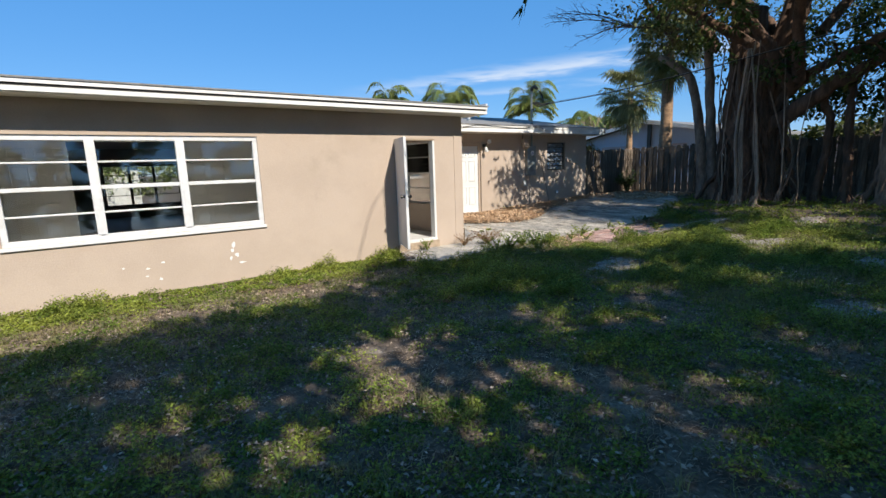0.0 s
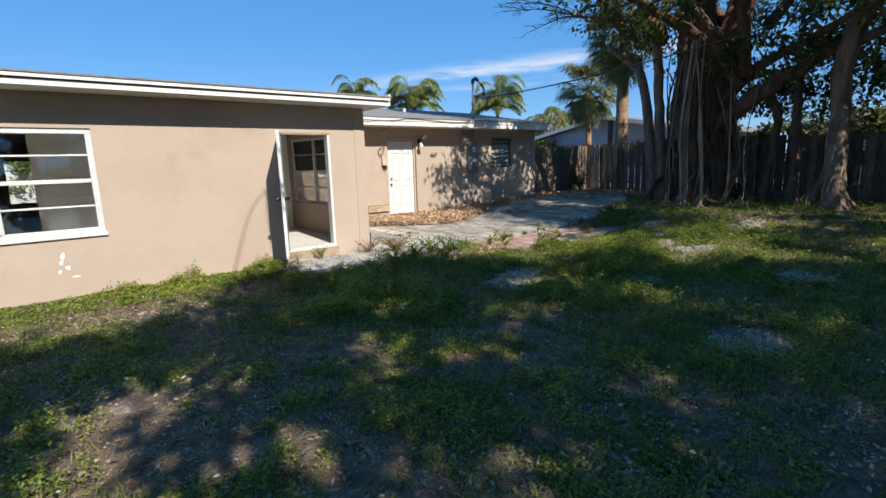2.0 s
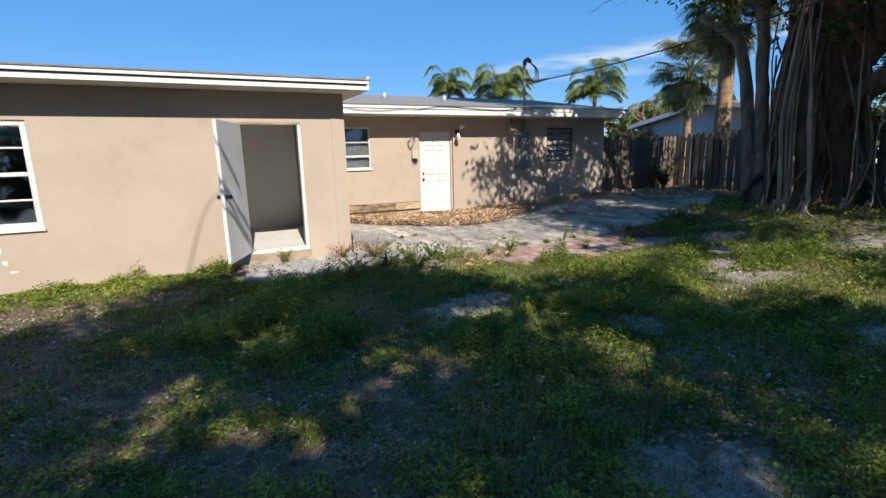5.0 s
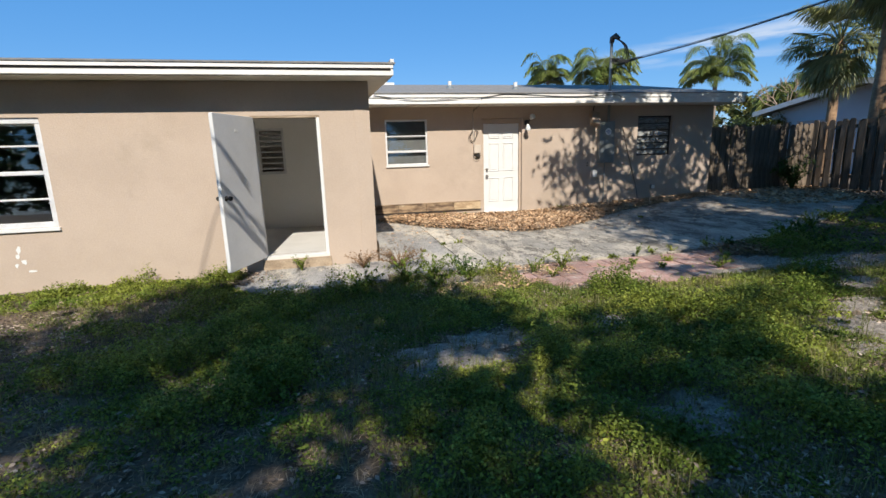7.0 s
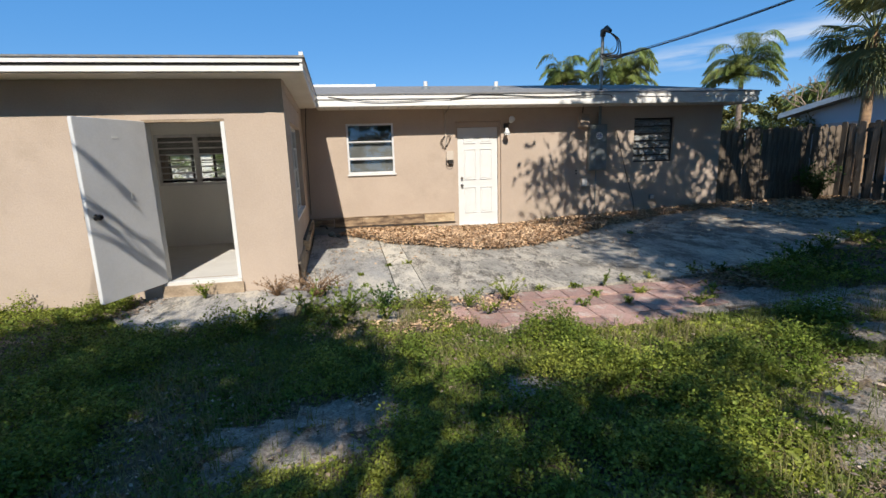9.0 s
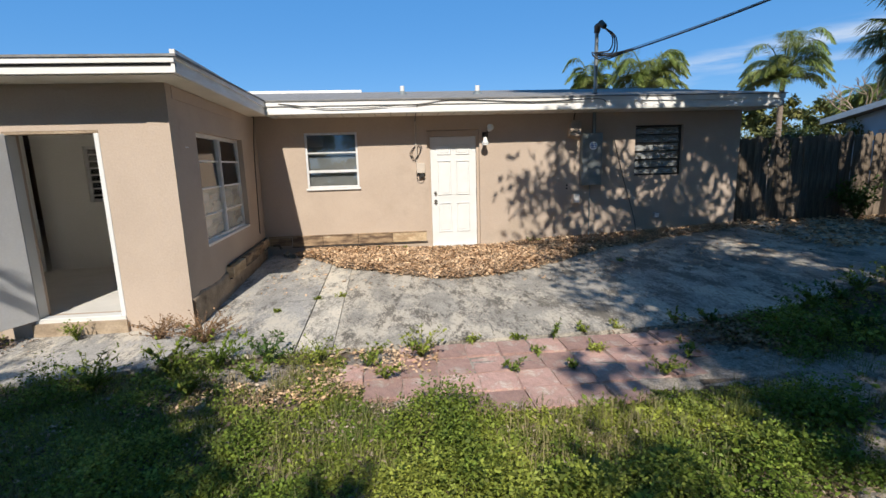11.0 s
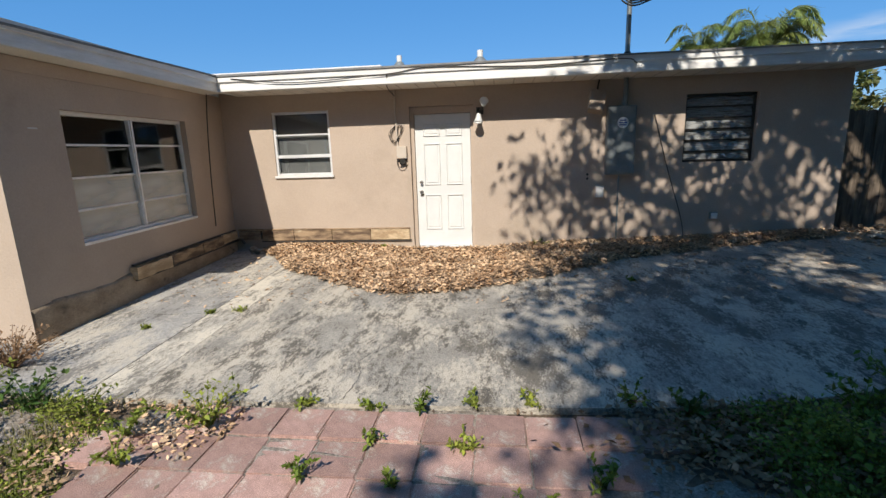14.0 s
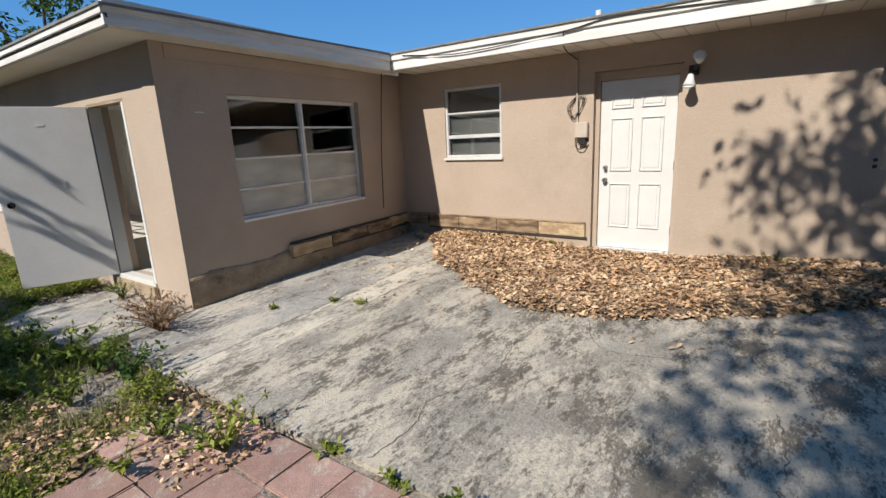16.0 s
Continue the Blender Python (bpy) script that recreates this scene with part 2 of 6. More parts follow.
NEIGH = material("pale_neighbour_wall", (0.50, 0.55, 0.62), (0.55, 0.60, 0.66), 1.0, 0.9, 0.05, 40, fine=0.04)
PINKWALL = material("pink_beige_wall", (0.55, 0.42, 0.38), (0.50, 0.38, 0.34), 1.0, 0.9, fine=0.04)
RUBBER = material("black_cable", (0.02, 0.02, 0.02), None, 5.0, 0.6)
VINYL = material("beige_plastic", (0.52, 0.45, 0.37), (0.46, 0.40, 0.33), 4.0, 0.5, fine=0.04)
PAPER = material("paper_sheet", (0.75, 0.75, 0.72), (0.68, 0.68, 0.66), 8.0, 0.8, fine=0.04)
BLUEINK = material("blue_ink", (0.05, 0.10, 0.32), None, 8.0, 0.6)
TILE = material("inner_floor", (0.66, 0.64, 0.60), (0.60, 0.58, 0.54), 3.0, 0.5, fine=0.05)
BLIND = material("window_film", (0.13, 0.133, 0.13), (0.095, 0.10, 0.10), 2.0, 0.6, fine=0.05)

GLASS = bpy.data.materials.new("window_glass")
GLASS.use_nodes = True
gn = GLASS.node_tree.nodes
gt, gg, gm = gn.new("ShaderNodeBsdfTransparent"), gn.new("ShaderNodeBsdfGlossy"), gn.new("ShaderNodeMixShader")
gt.inputs[0].default_value = (0.95, 0.96, 0.955, 1)
gg.inputs["Roughness"].default_value = 0.02
fr = gn.new("ShaderNodeFresnel")
fr.inputs[0].default_value = 1.8
GLASS.node_tree.links.new(fr.outputs[0], gm.inputs[0])
GLASS.node_tree.links.new(gt.outputs[0], gm.inputs[1])
GLASS.node_tree.links.new(gg.outputs[0], gm.inputs[2])
GLASS.node_tree.links.new(gm.outputs[0], gn["Material Output"].inputs["Surface"])

LOUVRE = bpy.data.materials.new("hazy_louvre_glass")
LOUVRE.use_nodes = True
dn, dl = LOUVRE.node_tree.nodes, LOUVRE.node_tree.links
dt, dm = dn.new("ShaderNodeBsdfTransparent"), dn.new("ShaderNodeMixShader")
dn["Principled BSDF"].inputs["Base Color"].default_value = (0.42, 0.43, 0.42, 1)
dn["Principled BSDF"].inputs["Roughness"].default_value = 0.12
# uneven grey mixed into the glass, standing in for reflections on the slats
haze = dn.new("ShaderNodeTexNoise")
haze.inputs["Scale"].default_value, haze.inputs["Detail"].default_value = 7.0, 6.0
dl.new(haze.outputs["Fac"], dm.inputs[0])
dl.new(dt.outputs[0], dm.inputs[1])
dl.new(dn["Principled BSDF"].outputs[0], dm.inputs[2])
dl.new(dm.outputs[0], dn["Material Output"].inputs["Surface"])

PALE_PANE = LOUVRE.copy()                                # the same glass, coloured paler for the brightness of the room behind
PALE_PANE.name = "lit_room_glass"
PALE_PANE.node_tree.nodes["Principled BSDF"].inputs["Base Color"].default_value = (0.60, 0.57, 0.50, 1)
PALE_PANE.node_tree.nodes["Noise Texture"].inputs["Scale"].default_value = 1.2


# ---- building blocks ----
def box(bm, x0, x1, y0, y1, z0, z1, m=None):
    vs = [bm.verts.new((x, y, z)) for x in (x0, x1) for y in (y0, y1) for z in (z0, z1)]
    for f in ((0, 1, 3, 2), (4, 6, 7, 5), (0, 4, 5, 1), (2, 3, 7, 6), (0, 2, 6, 4), (1, 5, 7, 3)):
        bm.faces.new([vs[i] for i in f])
    if m is not None:
        bmesh.ops.transform(bm, matrix=m, verts=vs)
    return vs


def bevelled(bm, w=0.004, seg=2):
    bmesh.ops.bevel(bm, geom=list(bm.edges), offset=w, segments=seg, affect="EDGES", clamp_overlap=True)
    return bm


def put(name, bm, mat, parent=None, label="", smooth=False):
    me = bpy.data.meshes.new(name)
    bmesh.ops.recalc_face_normals(bm, faces=list(bm.faces))
    bm.to_mesh(me)
    bm.free()
    me.materials.append(mat)
    if smooth:
        me.polygons.foreach_set("use_smooth", [True] * len(me.polygons))
    ob = new(name, me)
    ob.parent = parent
    if label:
        ob["label"] = label
    return ob


def part(name, bm, mat, parent, label="", smooth=False):
    return put(name, bm, mat, parent, label, smooth)


def boxpart(name, b, mat, parent, label="", bev=0.003):
    bm = bmesh.new()
    box(bm, *b)
    if bev:
        bevelled(bm, bev, 1)
    return put(name, bm, mat, parent, label)


def raw(name, verts, faces, mat, parent=None, smooth=False):
    """A mesh from numpy arrays: verts N x 3, faces M x 4 or M x 3."""
    me = bpy.data.meshes.new(name)
    verts, faces = np.asarray(verts, dtype=np.float32), np.asarray(faces, dtype=np.int32)
    me.vertices.add(len(verts))
    me.vertices.foreach_set("co", verts.ravel())
    k = faces.shape[1]
    me.loops.add(faces.size)
    me.loops.foreach_set("vertex_index", faces.ravel())
    me.polygons.add(len(faces))
    me.polygons.foreach_set("loop_start", np.arange(0, faces.size, k, dtype=np.int32))
    me.update(calc_edges=True)
    if smooth:
        me.polygons.foreach_set("use_smooth", [True] * len(faces))
    me.materials.append(mat)
    ob = new(name, me)
    ob.parent = parent
    return ob


def tube_np(points, radii, seg=8, wob=0.0, rng=None):
    """Rings along a polyline: verts, quad faces."""
    P, R = np.asarray(points, float), np.asarray(radii, float)
    T = np.gradient(P, axis=0)
    T /= np.linalg.norm(T, axis=1, keepdims=True) + 1e-9
    ref = np.array([0.0, 0.0, 1.0]) if abs(T[:, 2]).mean() < 0.8 else np.array([1.0, 0.0, 0.0])
    A = np.cross(T, ref)
    A /= np.linalg.norm(A, axis=1, keepdims=True) + 1e-9
    B = np.cross(T, A)
    ang = np.linspace(0, 2 * np.pi, seg, endpoint=False)
    rr = R[:, None] * np.ones(seg)[None]
    if wob and rng is not None:
        rr = rr * (1 + wob * rng.normal(size=seg)[None] + wob * 0.5 * rng.normal(size=rr.shape))
    V = P[:, None] + rr[..., None] * (np.cos(ang)[None, :, None] * A[:, None] + np.sin(ang)[None, :, None] * B[:, None])
    n = len(P)
    i, j = np.meshgrid(np.arange(n - 1), np.arange(seg), indexing="ij")
    F = np.stack([i * seg + j, i * seg + (j + 1) % seg, (i + 1) * seg + (j + 1) % seg, (i + 1) * seg + j], -1).reshape(-1, 4)
    return V.reshape(-1, 3), F


def merged(pieces):
    V, F, o = [], [], 0
    for v, f in pieces:
        V.append(v)
        F.append(f + o)
        o += len(v)
    return np.concatenate(V), np.concatenate(F)


def smoothline(pts, n):
    """A smooth curve through a few points, n samples."""
    P = np.asarray(pts, float)
    Q = np.vstack([2 * P[0] - P[1], P, 2 * P[-1] - P[-2]])
    out = []
    for t in np.linspace(0, len(P) - 1 - 1e-6, n):
        i, u = int(t), t - int(t)
        a, b, c, d = Q[i], Q[i + 1], Q[i + 2], Q[i + 3]
        out.append(0.5 * (2 * b + (c - a) * u + (2 * a - 5 * b + 4 * c - d) * u * u + (3 * b - a - 3 * c + d) * u ** 3))
    return np.array(out)


def tube(name, pts, r, mat, parent=None, seg=8, n=0, label=""):
    P = smoothline(pts, n) if n else np.asarray(pts, float)
    rad = np.full(len(P), r) if np.isscalar(r) else np.interp(np.linspace(0, 1, len(P)), np.linspace(0, 1, len(r)), r)
    v, f = tube_np(P, rad, seg)
    ob = raw(name, v, f, mat, parent, True)
    if label:
        ob["label"] = label
    return ob


def leaf_quads(C, D, N, L, W):
    """Leaves with base C, pointing along D, facing N, of length L and width W: a diamond of four corners folded a little."""
    D = D / (np.linalg.norm(D, axis=1, keepdims=True) + 1e-9)
    S = np.cross(D, N)
    S /= np.linalg.norm(S, axis=1, keepdims=True) + 1e-9
    U = np.cross(S, D)
    L, W = L[:, None], W[:, None]
    V = np.stack([C, C + D * L * 0.45 + S * W * 0.5 + U * W * 0.18, C + D * L, C + D * L * 0.45 - S * W * 0.5 + U * W * 0.18], 1).reshape(-1, 3)
    return V, np.arange(len(V), dtype=np.int32).reshape(-1, 4)


def unit(rng, n):
    v = rng.normal(size=(n, 3))
    return v / np.linalg.norm(v, axis=1, keepdims=True)


def wall(name, p, q, z0, z1, thick, openings, mat, label):
    """An upright wall from p to q (its outer face), thickness to the left of the way p to q, with openings (u0, u1, z0, z1) through it."""
    p, q = Vector((*p, 0)), Vector((*q, 0))
    d = (q - p).normalized()
    nrm = Vector((-d.y, d.x, 0)) * thick
    us = sorted({0.0, (q - p).length, *[o[0] for o in openings], *[o[1] for o in openings]})
    zs = sorted({z0, z1, *[o[2] for o in openings], *[o[3] for o in openings]})
    bm = bmesh.new()
    cache = {}

    def vert(i, j, k):
        if (i, j, k) not in cache:
            cache[i, j, k] = bm.verts.new(p + d * us[i] + nrm * k + Vector((0, 0, zs[j])))
        return cache[i, j, k]

    def solid(i, j):
        if not (0 <= i < len(us) - 1 and 0 <= j < len(zs) - 1):
            return False
        u, z = (us[i] + us[i + 1]) / 2, (zs[j] + zs[j + 1]) / 2
        return not any(o[0] < u < o[1] and o[2] < z < o[3] for o in openings)

    for i in range(len(us) - 1):
        for j in range(len(zs) - 1):
            if not solid(i, j):
                continue
            for k in (0, 1):
                bm.faces.new([vert(i, j, k), vert(i + 1, j, k), vert(i + 1, j + 1, k), vert(i, j + 1, k)])
            for (di, dj, a, b) in ((-1, 0, (i, j), (i, j + 1)), (1, 0, (i + 1, j), (i + 1, j + 1)), (0, -1, (i, j), (i + 1, j)), (0, 1, (i, j + 1), (i + 1, j + 1))):
                if not solid(i + di, j + dj):
                    bm.faces.new([vert(*a, 0), vert(*b, 0), vert(*b, 1), vert(*a, 1)])
    return tagged(put(name, bm, mat), label, "wall", kind="structure")


def sstep(x, a, b):
    t = np.clip((x - a) / (b - a), 0, 1)
    return t * t * (3 - 2 * t)


def ground_z(x, y):
    return 0.20 * sstep(x, 9.5, 15.5) + 0.02 * np.clip(y - 6, 0, 5)


def gz(x, y):
    return float(ground_z(np.float64(x), np.float64(y)))


# ---- ground ----
def build_ground():
    core_x, core_y = np.arange(-14, 30.01, 0.3), np.arange(-14, 24.01, 0.3)
    far = np.array([40, 60, 100, 200, 500, 1500, 4000.0])
    xs = np.concatenate([-far[::-1], core_x, far])
    ys = np.concatenate([-far[::-1], core_y, far])
    X, Y = np.meshgrid(xs, ys, indexing="ij")
    Z = ground_z(X, Y)
    bumps = np.array([[noise.noise((a * 0.8, b * 0.8, 3.0)) for b in core_y] for a in core_x])
    Z[len(far):len(far) + len(core_x), len(far):len(far) + len(core_y)] += 0.025 * bumps
    n, m = X.shape
    i, j = np.meshgrid(np.arange(n - 1), np.arange(m - 1), indexing="ij")
    F = np.stack([i * m + j, (i + 1) * m + j, (i + 1) * m + j + 1, i * m + j + 1], -1).reshape(-1, 4)
    g = raw("ground", np.stack([X, Y, Z], -1).reshape(-1, 3), F, SOIL, None, True)
    tagged(g, "sandy yard soil with leaf litter and bare patches", "ground", kind="structure")


build_ground()


def slab(name, outline, lift, mat, label, cuts=5):
    bm = bmesh.new()
    bm.faces.new([bm.verts.new((x, y, 0)) for x, y in outline])
    bmesh.ops.triangulate(bm, faces=list(bm.faces))
    bmesh.ops.subdivide_edges(bm, edges=list(bm.edges), cuts=cuts, use_grid_fill=True)
    for v in bm.verts:
        v.co.z = gz(v.co.x, v.co.y) + lift
    rim = [e for e in bm.edges if e.is_boundary]
    ext = bmesh.ops.extrude_edge_only(bm, edges=rim)
    for v in ext["geom"]:
        if isinstance(v, bmesh.types.BMVert):
            v.co.z -= lift + 0.1
    return tagged(put(name, bm, mat), label, "pavement", kind="structure")


WX0, WX1, WY0, WY1 = 5.77, 5.55, 7.22, 10.86     # side wall of the wing: front and back end
slab("pavement_patio", [(7.27, 6.424), (8.8, 6.44), (10.72, 6.47), (11.3, 6.5), (12.0, 6.65), (12.8, 6.9), (14.8, 7.6), (16.4, 8.6), (17.6, 10.2), (17.6, 10.9),
                        (14.45, 10.9), (14.42, 10.85), (7.12, 10.85)], 0.045, CONCRETE, "weathered grey concrete patio slab with dark stains")
slab("pavement_band", [(6.935, 6.415), (7.263, 6.423), (7.113, 10.85), (6.80, 10.85)], 0.043, CREAM, "pale worn concrete band between the two slabs", 4)
slab("pavement_strip", [(5.83, 6.62), (6.3, 6.45), (6.92, 6.41), (6.79, 10.85), (5.62, 10.85), (5.80, 7.3)], 0.04, CONCRETE_B, "bluish grey concrete strip beside the wing wall")
slab("pavement_step", [(4.0, 6.55), (4.4, 6.12), (5.3, 6.15), (5.82, 6.3), (5.82, 7.2), (4.15, 7.2)], 0.05, CONCRETE_B, "concrete landing slab before the open door", 3)

# ---- house: walls ----
T = 0.2
ROOM_Z = 0.235
BIG = (-0.95, 1.97, 0.80, 2.08)
FDOOR = (4.27, 5.12, ROOM_Z, 2.07)
wall("wall_front", (-9.0, WY0), (WX0, WY0), -0.2, 2.5, T, [(BIG[0] + 9, BIG[1] + 9, BIG[2], BIG[3]), (FDOOR[0] + 9, FDOOR[1] + 9, FDOOR[2], FDOOR[3]),
     (-7.0 + 9, -4.4 + 9, 0.8, 2.08)], STUCCO, "tan painted stucco wall with a wide window and a doorway")
side_len = math.hypot(WX1 - WX0, WY1 - WY0)
SIDE = (0.69, 2.66, 0.81, 2.09)
wall("wall_side", (WX0, WY0 + 0.0015), (WX1, WY1), -0.2, 2.5, T, [SIDE], STUCCO, "tan stucco side wall of the wing with a window")
MWIN = (6.35, 7.25, 1.29, 2.24)
BDOOR = (8.47, 9.41, 0.10, 2.24)
BWIN = (12.33, 13.26, 1.33, 2.25)
wall("wall_back", (WX1, WY1), (14.4, WY1), -0.2, 2.6, T, [(a - WX1, b - WX1, c, d) for a, b, c, d in (MWIN, BDOOR, BWIN)], STUCCO, "tan stucco house wall with a white door and two windows")
wall("wall_east", (14.4, WY1 + T + 0.003), (14.4, 18.79), -0.2, 2.6, T, [], STUCCO, "tan stucco end wall of the house")
wall("wall_north", (14.4, 19.0), (-9.0, 19.0), -0.2, 2.6, T, [(12.0, 14.2, 0.6, 1.95)], STUCCO, "tan stucco far wall of the house")
wall("wall_west", (-9.0, 18.79), (-9.0, WY0 + T + 0.003), -0.2, 2.6, T, [], STUCCO, "tan stucco west wall of the house")

# rooms behind the windows
def inner_wall(name, p, q, openings, label="plain light grey inner wall"):
    return wall(name, p, q, ROOM_Z - 0.05, 2.46, 0.1, openings, INNER, label)


inner_wall("wall_inner_1", (2.62, 9.9), (5.45, 9.9), [(0.70, 1.78, 1.24, 2.06)], "light grey inner wall with a louvred window")
inner_wall("wall_inner_3", (-8.7, 9.7), (2.615, 9.7), [(8.40, 9.95, ROOM_Z - 0.05, 2.15)], "light grey inner wall with a wide opening")
inner_wall("wall_inner_4", (5.35, 10.02), (5.35, 18.7), [])
bm = bmesh.new()
box(bm, -8.79, 5.50, 7.43, 18.79, -0.1, ROOM_Z)
box(bm, FDOOR[0], FDOOR[1], WY0 - 0.02, 7.43, -0.1, ROOM_Z - 0.001)
tagged(put("floor", bm, TILE), "pale grey inner floor behind the doorway", "floor", kind="structure")
bm = bmesh.new()
box(bm, -8.79, 5.50, 7.43, 18.79, 2.46, 2.50)
tagged(put("ceiling", bm, INNER), "white inner ceiling of the wing", "ceiling", kind="structure")
bm = bmesh.new()
box(bm, 5.78, 14.19, 11.07, 18.79, -0.1, 0.12)
tagged(put("floor_house", bm, TILE), "floor of the dark rooms behind the house wall", "floor", kind="structure")
bm = bmesh.new()
box(bm, 5.78, 14.19, 11.07, 18.79, 2.46, 2.50)
tagged(put("ceiling_house", bm, INNER), "ceiling of the dark rooms", "ceiling", kind="structure")
inner_wall("wall_inner_5", (5.8, 14.0), (14.1, 14.0), [])

# ---- roofs ----
F_Y, F_X = 6.80, 6.06           # front and side eave lines of the wing
B_Y = 10.30                     # eave line of the house
EZ = 2.50                       # underside of the eaves


def fascia_run(name, p, q, z0, z1, out, parent, mat=None, lip=True):
    """A fascia in two boards with a shadow gap between, from p to q, facing out."""
    p, q, o = Vector((*p, 0)), Vector((*q, 0)), Vector((*out, 0))
    d = (q - p).normalized()
    m = Matrix.Translation(p) @ Matrix((d, o, Vector((0, 0, 1)))).transposed().to_4x4()
    ln = (q - p).length
    h = z1 - z0
    # gap_board is coloured near black for the shade between the two boards
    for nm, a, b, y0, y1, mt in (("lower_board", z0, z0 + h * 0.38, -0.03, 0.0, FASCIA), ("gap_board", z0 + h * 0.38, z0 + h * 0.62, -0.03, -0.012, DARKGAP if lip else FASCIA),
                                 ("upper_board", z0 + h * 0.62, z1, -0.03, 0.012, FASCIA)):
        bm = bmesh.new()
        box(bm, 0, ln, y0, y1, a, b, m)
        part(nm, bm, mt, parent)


def roof_sheet(name, corners, thick, mat, parent):
    bm = bmesh.new()
    top = [bm.verts.new(c) for c in corners]
    low = [bm.verts.new((c[0], c[1], c[2] - thick)) for c in corners]
    bm.faces.new(top)
    bm.faces.new(low[::-1])
    n = len(corners)
    for i in range(n):
        bm.faces.new((top[i], low[i], low[(i + 1) % n], top[(i + 1) % n]))
    return part(name, bm, mat, parent)


wing_roof = tagged(new("wing_roof"), "low wing roof with white layered fascia boards", "roof", kind="structure")
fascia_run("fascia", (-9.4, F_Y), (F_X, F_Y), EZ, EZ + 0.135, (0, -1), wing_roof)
fascia_run("fascia", (F_X, F_Y), (F_X - 0.19, B_Y + 0.06), EZ, EZ + 0.19, (1, 0.05), wing_roof, lip=False)
roof_sheet("roofing", [(-9.42, F_Y - 0.025, EZ + 0.15), (F_X + 0.025, F_Y - 0.025, EZ + 0.15), (F_X - 0.17, 10.4, EZ + 0.22), (2.0, 12.8, EZ + 0.26), (-9.42, 12.8, EZ + 0.26)], 0.02, SHINGLE, wing_roof)
bm = bmesh.new()
box(bm, -9.4, F_X - 0.03, F_Y + 0.03, WY0 - 0.002, EZ - 0.01, EZ + 0.012)
part("soffit", bm, SOFFIT, wing_roof)
bm = bmesh.new()
vs = [bm.verts.new(c) for c in ((WX0 - 0.002, WY0, EZ - 0.008), (F_X - 0.03, WY0, EZ - 0.008), (F_X - 0.21, WY1 - 0.4, EZ - 0.008), (WX1 + 0.02, WY1 - 0.4, EZ - 0.008))]
ex = bmesh.ops.extrude_face_region(bm, geom=[bm.faces.new(vs)])
bmesh.ops.translate(bm, vec=(0, 0, 0.02), verts=[v for v in ex["geom"] if isinstance(v, bmesh.types.BMVert)])
part("soffit", bm, SOFFIT, wing_roof)
house_roof = tagged(new("house_roof"), "low grey shingle house roof with white fascia", "roof", kind="structure")
fascia_run("fascia", (F_X - 0.19, B_Y), (14.75, B_Y), EZ + 0.0, EZ + 0.20, (0, -1), house_roof, lip=False)
fascia_run("fascia", (14.75, B_Y), (14.75, 19.4), EZ + 0.0, EZ + 0.20, (1, 0), house_roof, lip=False)
roof_sheet("roofing", [(F_X - 0.17, B_Y - 0.03, EZ + 0.215), (14.78, B_Y - 0.03, EZ + 0.215), (14.78, 15.0, EZ + 1.0), (2.0, 15.0, EZ + 1.0), (2.0, 12.85, EZ + 0.67)], 0.02, SHINGLE, house_roof)
roof_sheet("roofing", [(-9.4, 15.0, EZ + 1.0), (14.78, 15.0, EZ + 1.0), (14.78, 19.45, EZ + 0.215), (-9.4, 19.45, EZ + 0.215)], 0.02, SHINGLE, house_roof)
bm = bmesh.new()
box(bm, F_X - 0.19, 14.72, B_Y + 0.03, WY1 - 0.002, EZ - 0.01, EZ + 0.012)
part("soffit", bm, SOFFIT, house_roof)
bm = bmesh.new()
box(bm, 14.402, 14.72, WY1, 19.4, EZ - 0.01, EZ + 0.012)
part("soffit", bm, SOFFIT, house_roof)
boxpart("ridge_board", (-9.4, 7.12, 14.93, 15.07, EZ + 0.97, EZ + 1.05), FASCIA, house_roof, "white painted ridge board")
for i in range(34):
    x = 6.0 + i * 0.265
    bm = bmesh.new()
    box(bm, x, x + 0.012, B_Y + 0.035, WY1 - 0.01, EZ - 0.013, EZ - 0.008)
    part("soffit_groove", bm, GROOVE, house_roof)


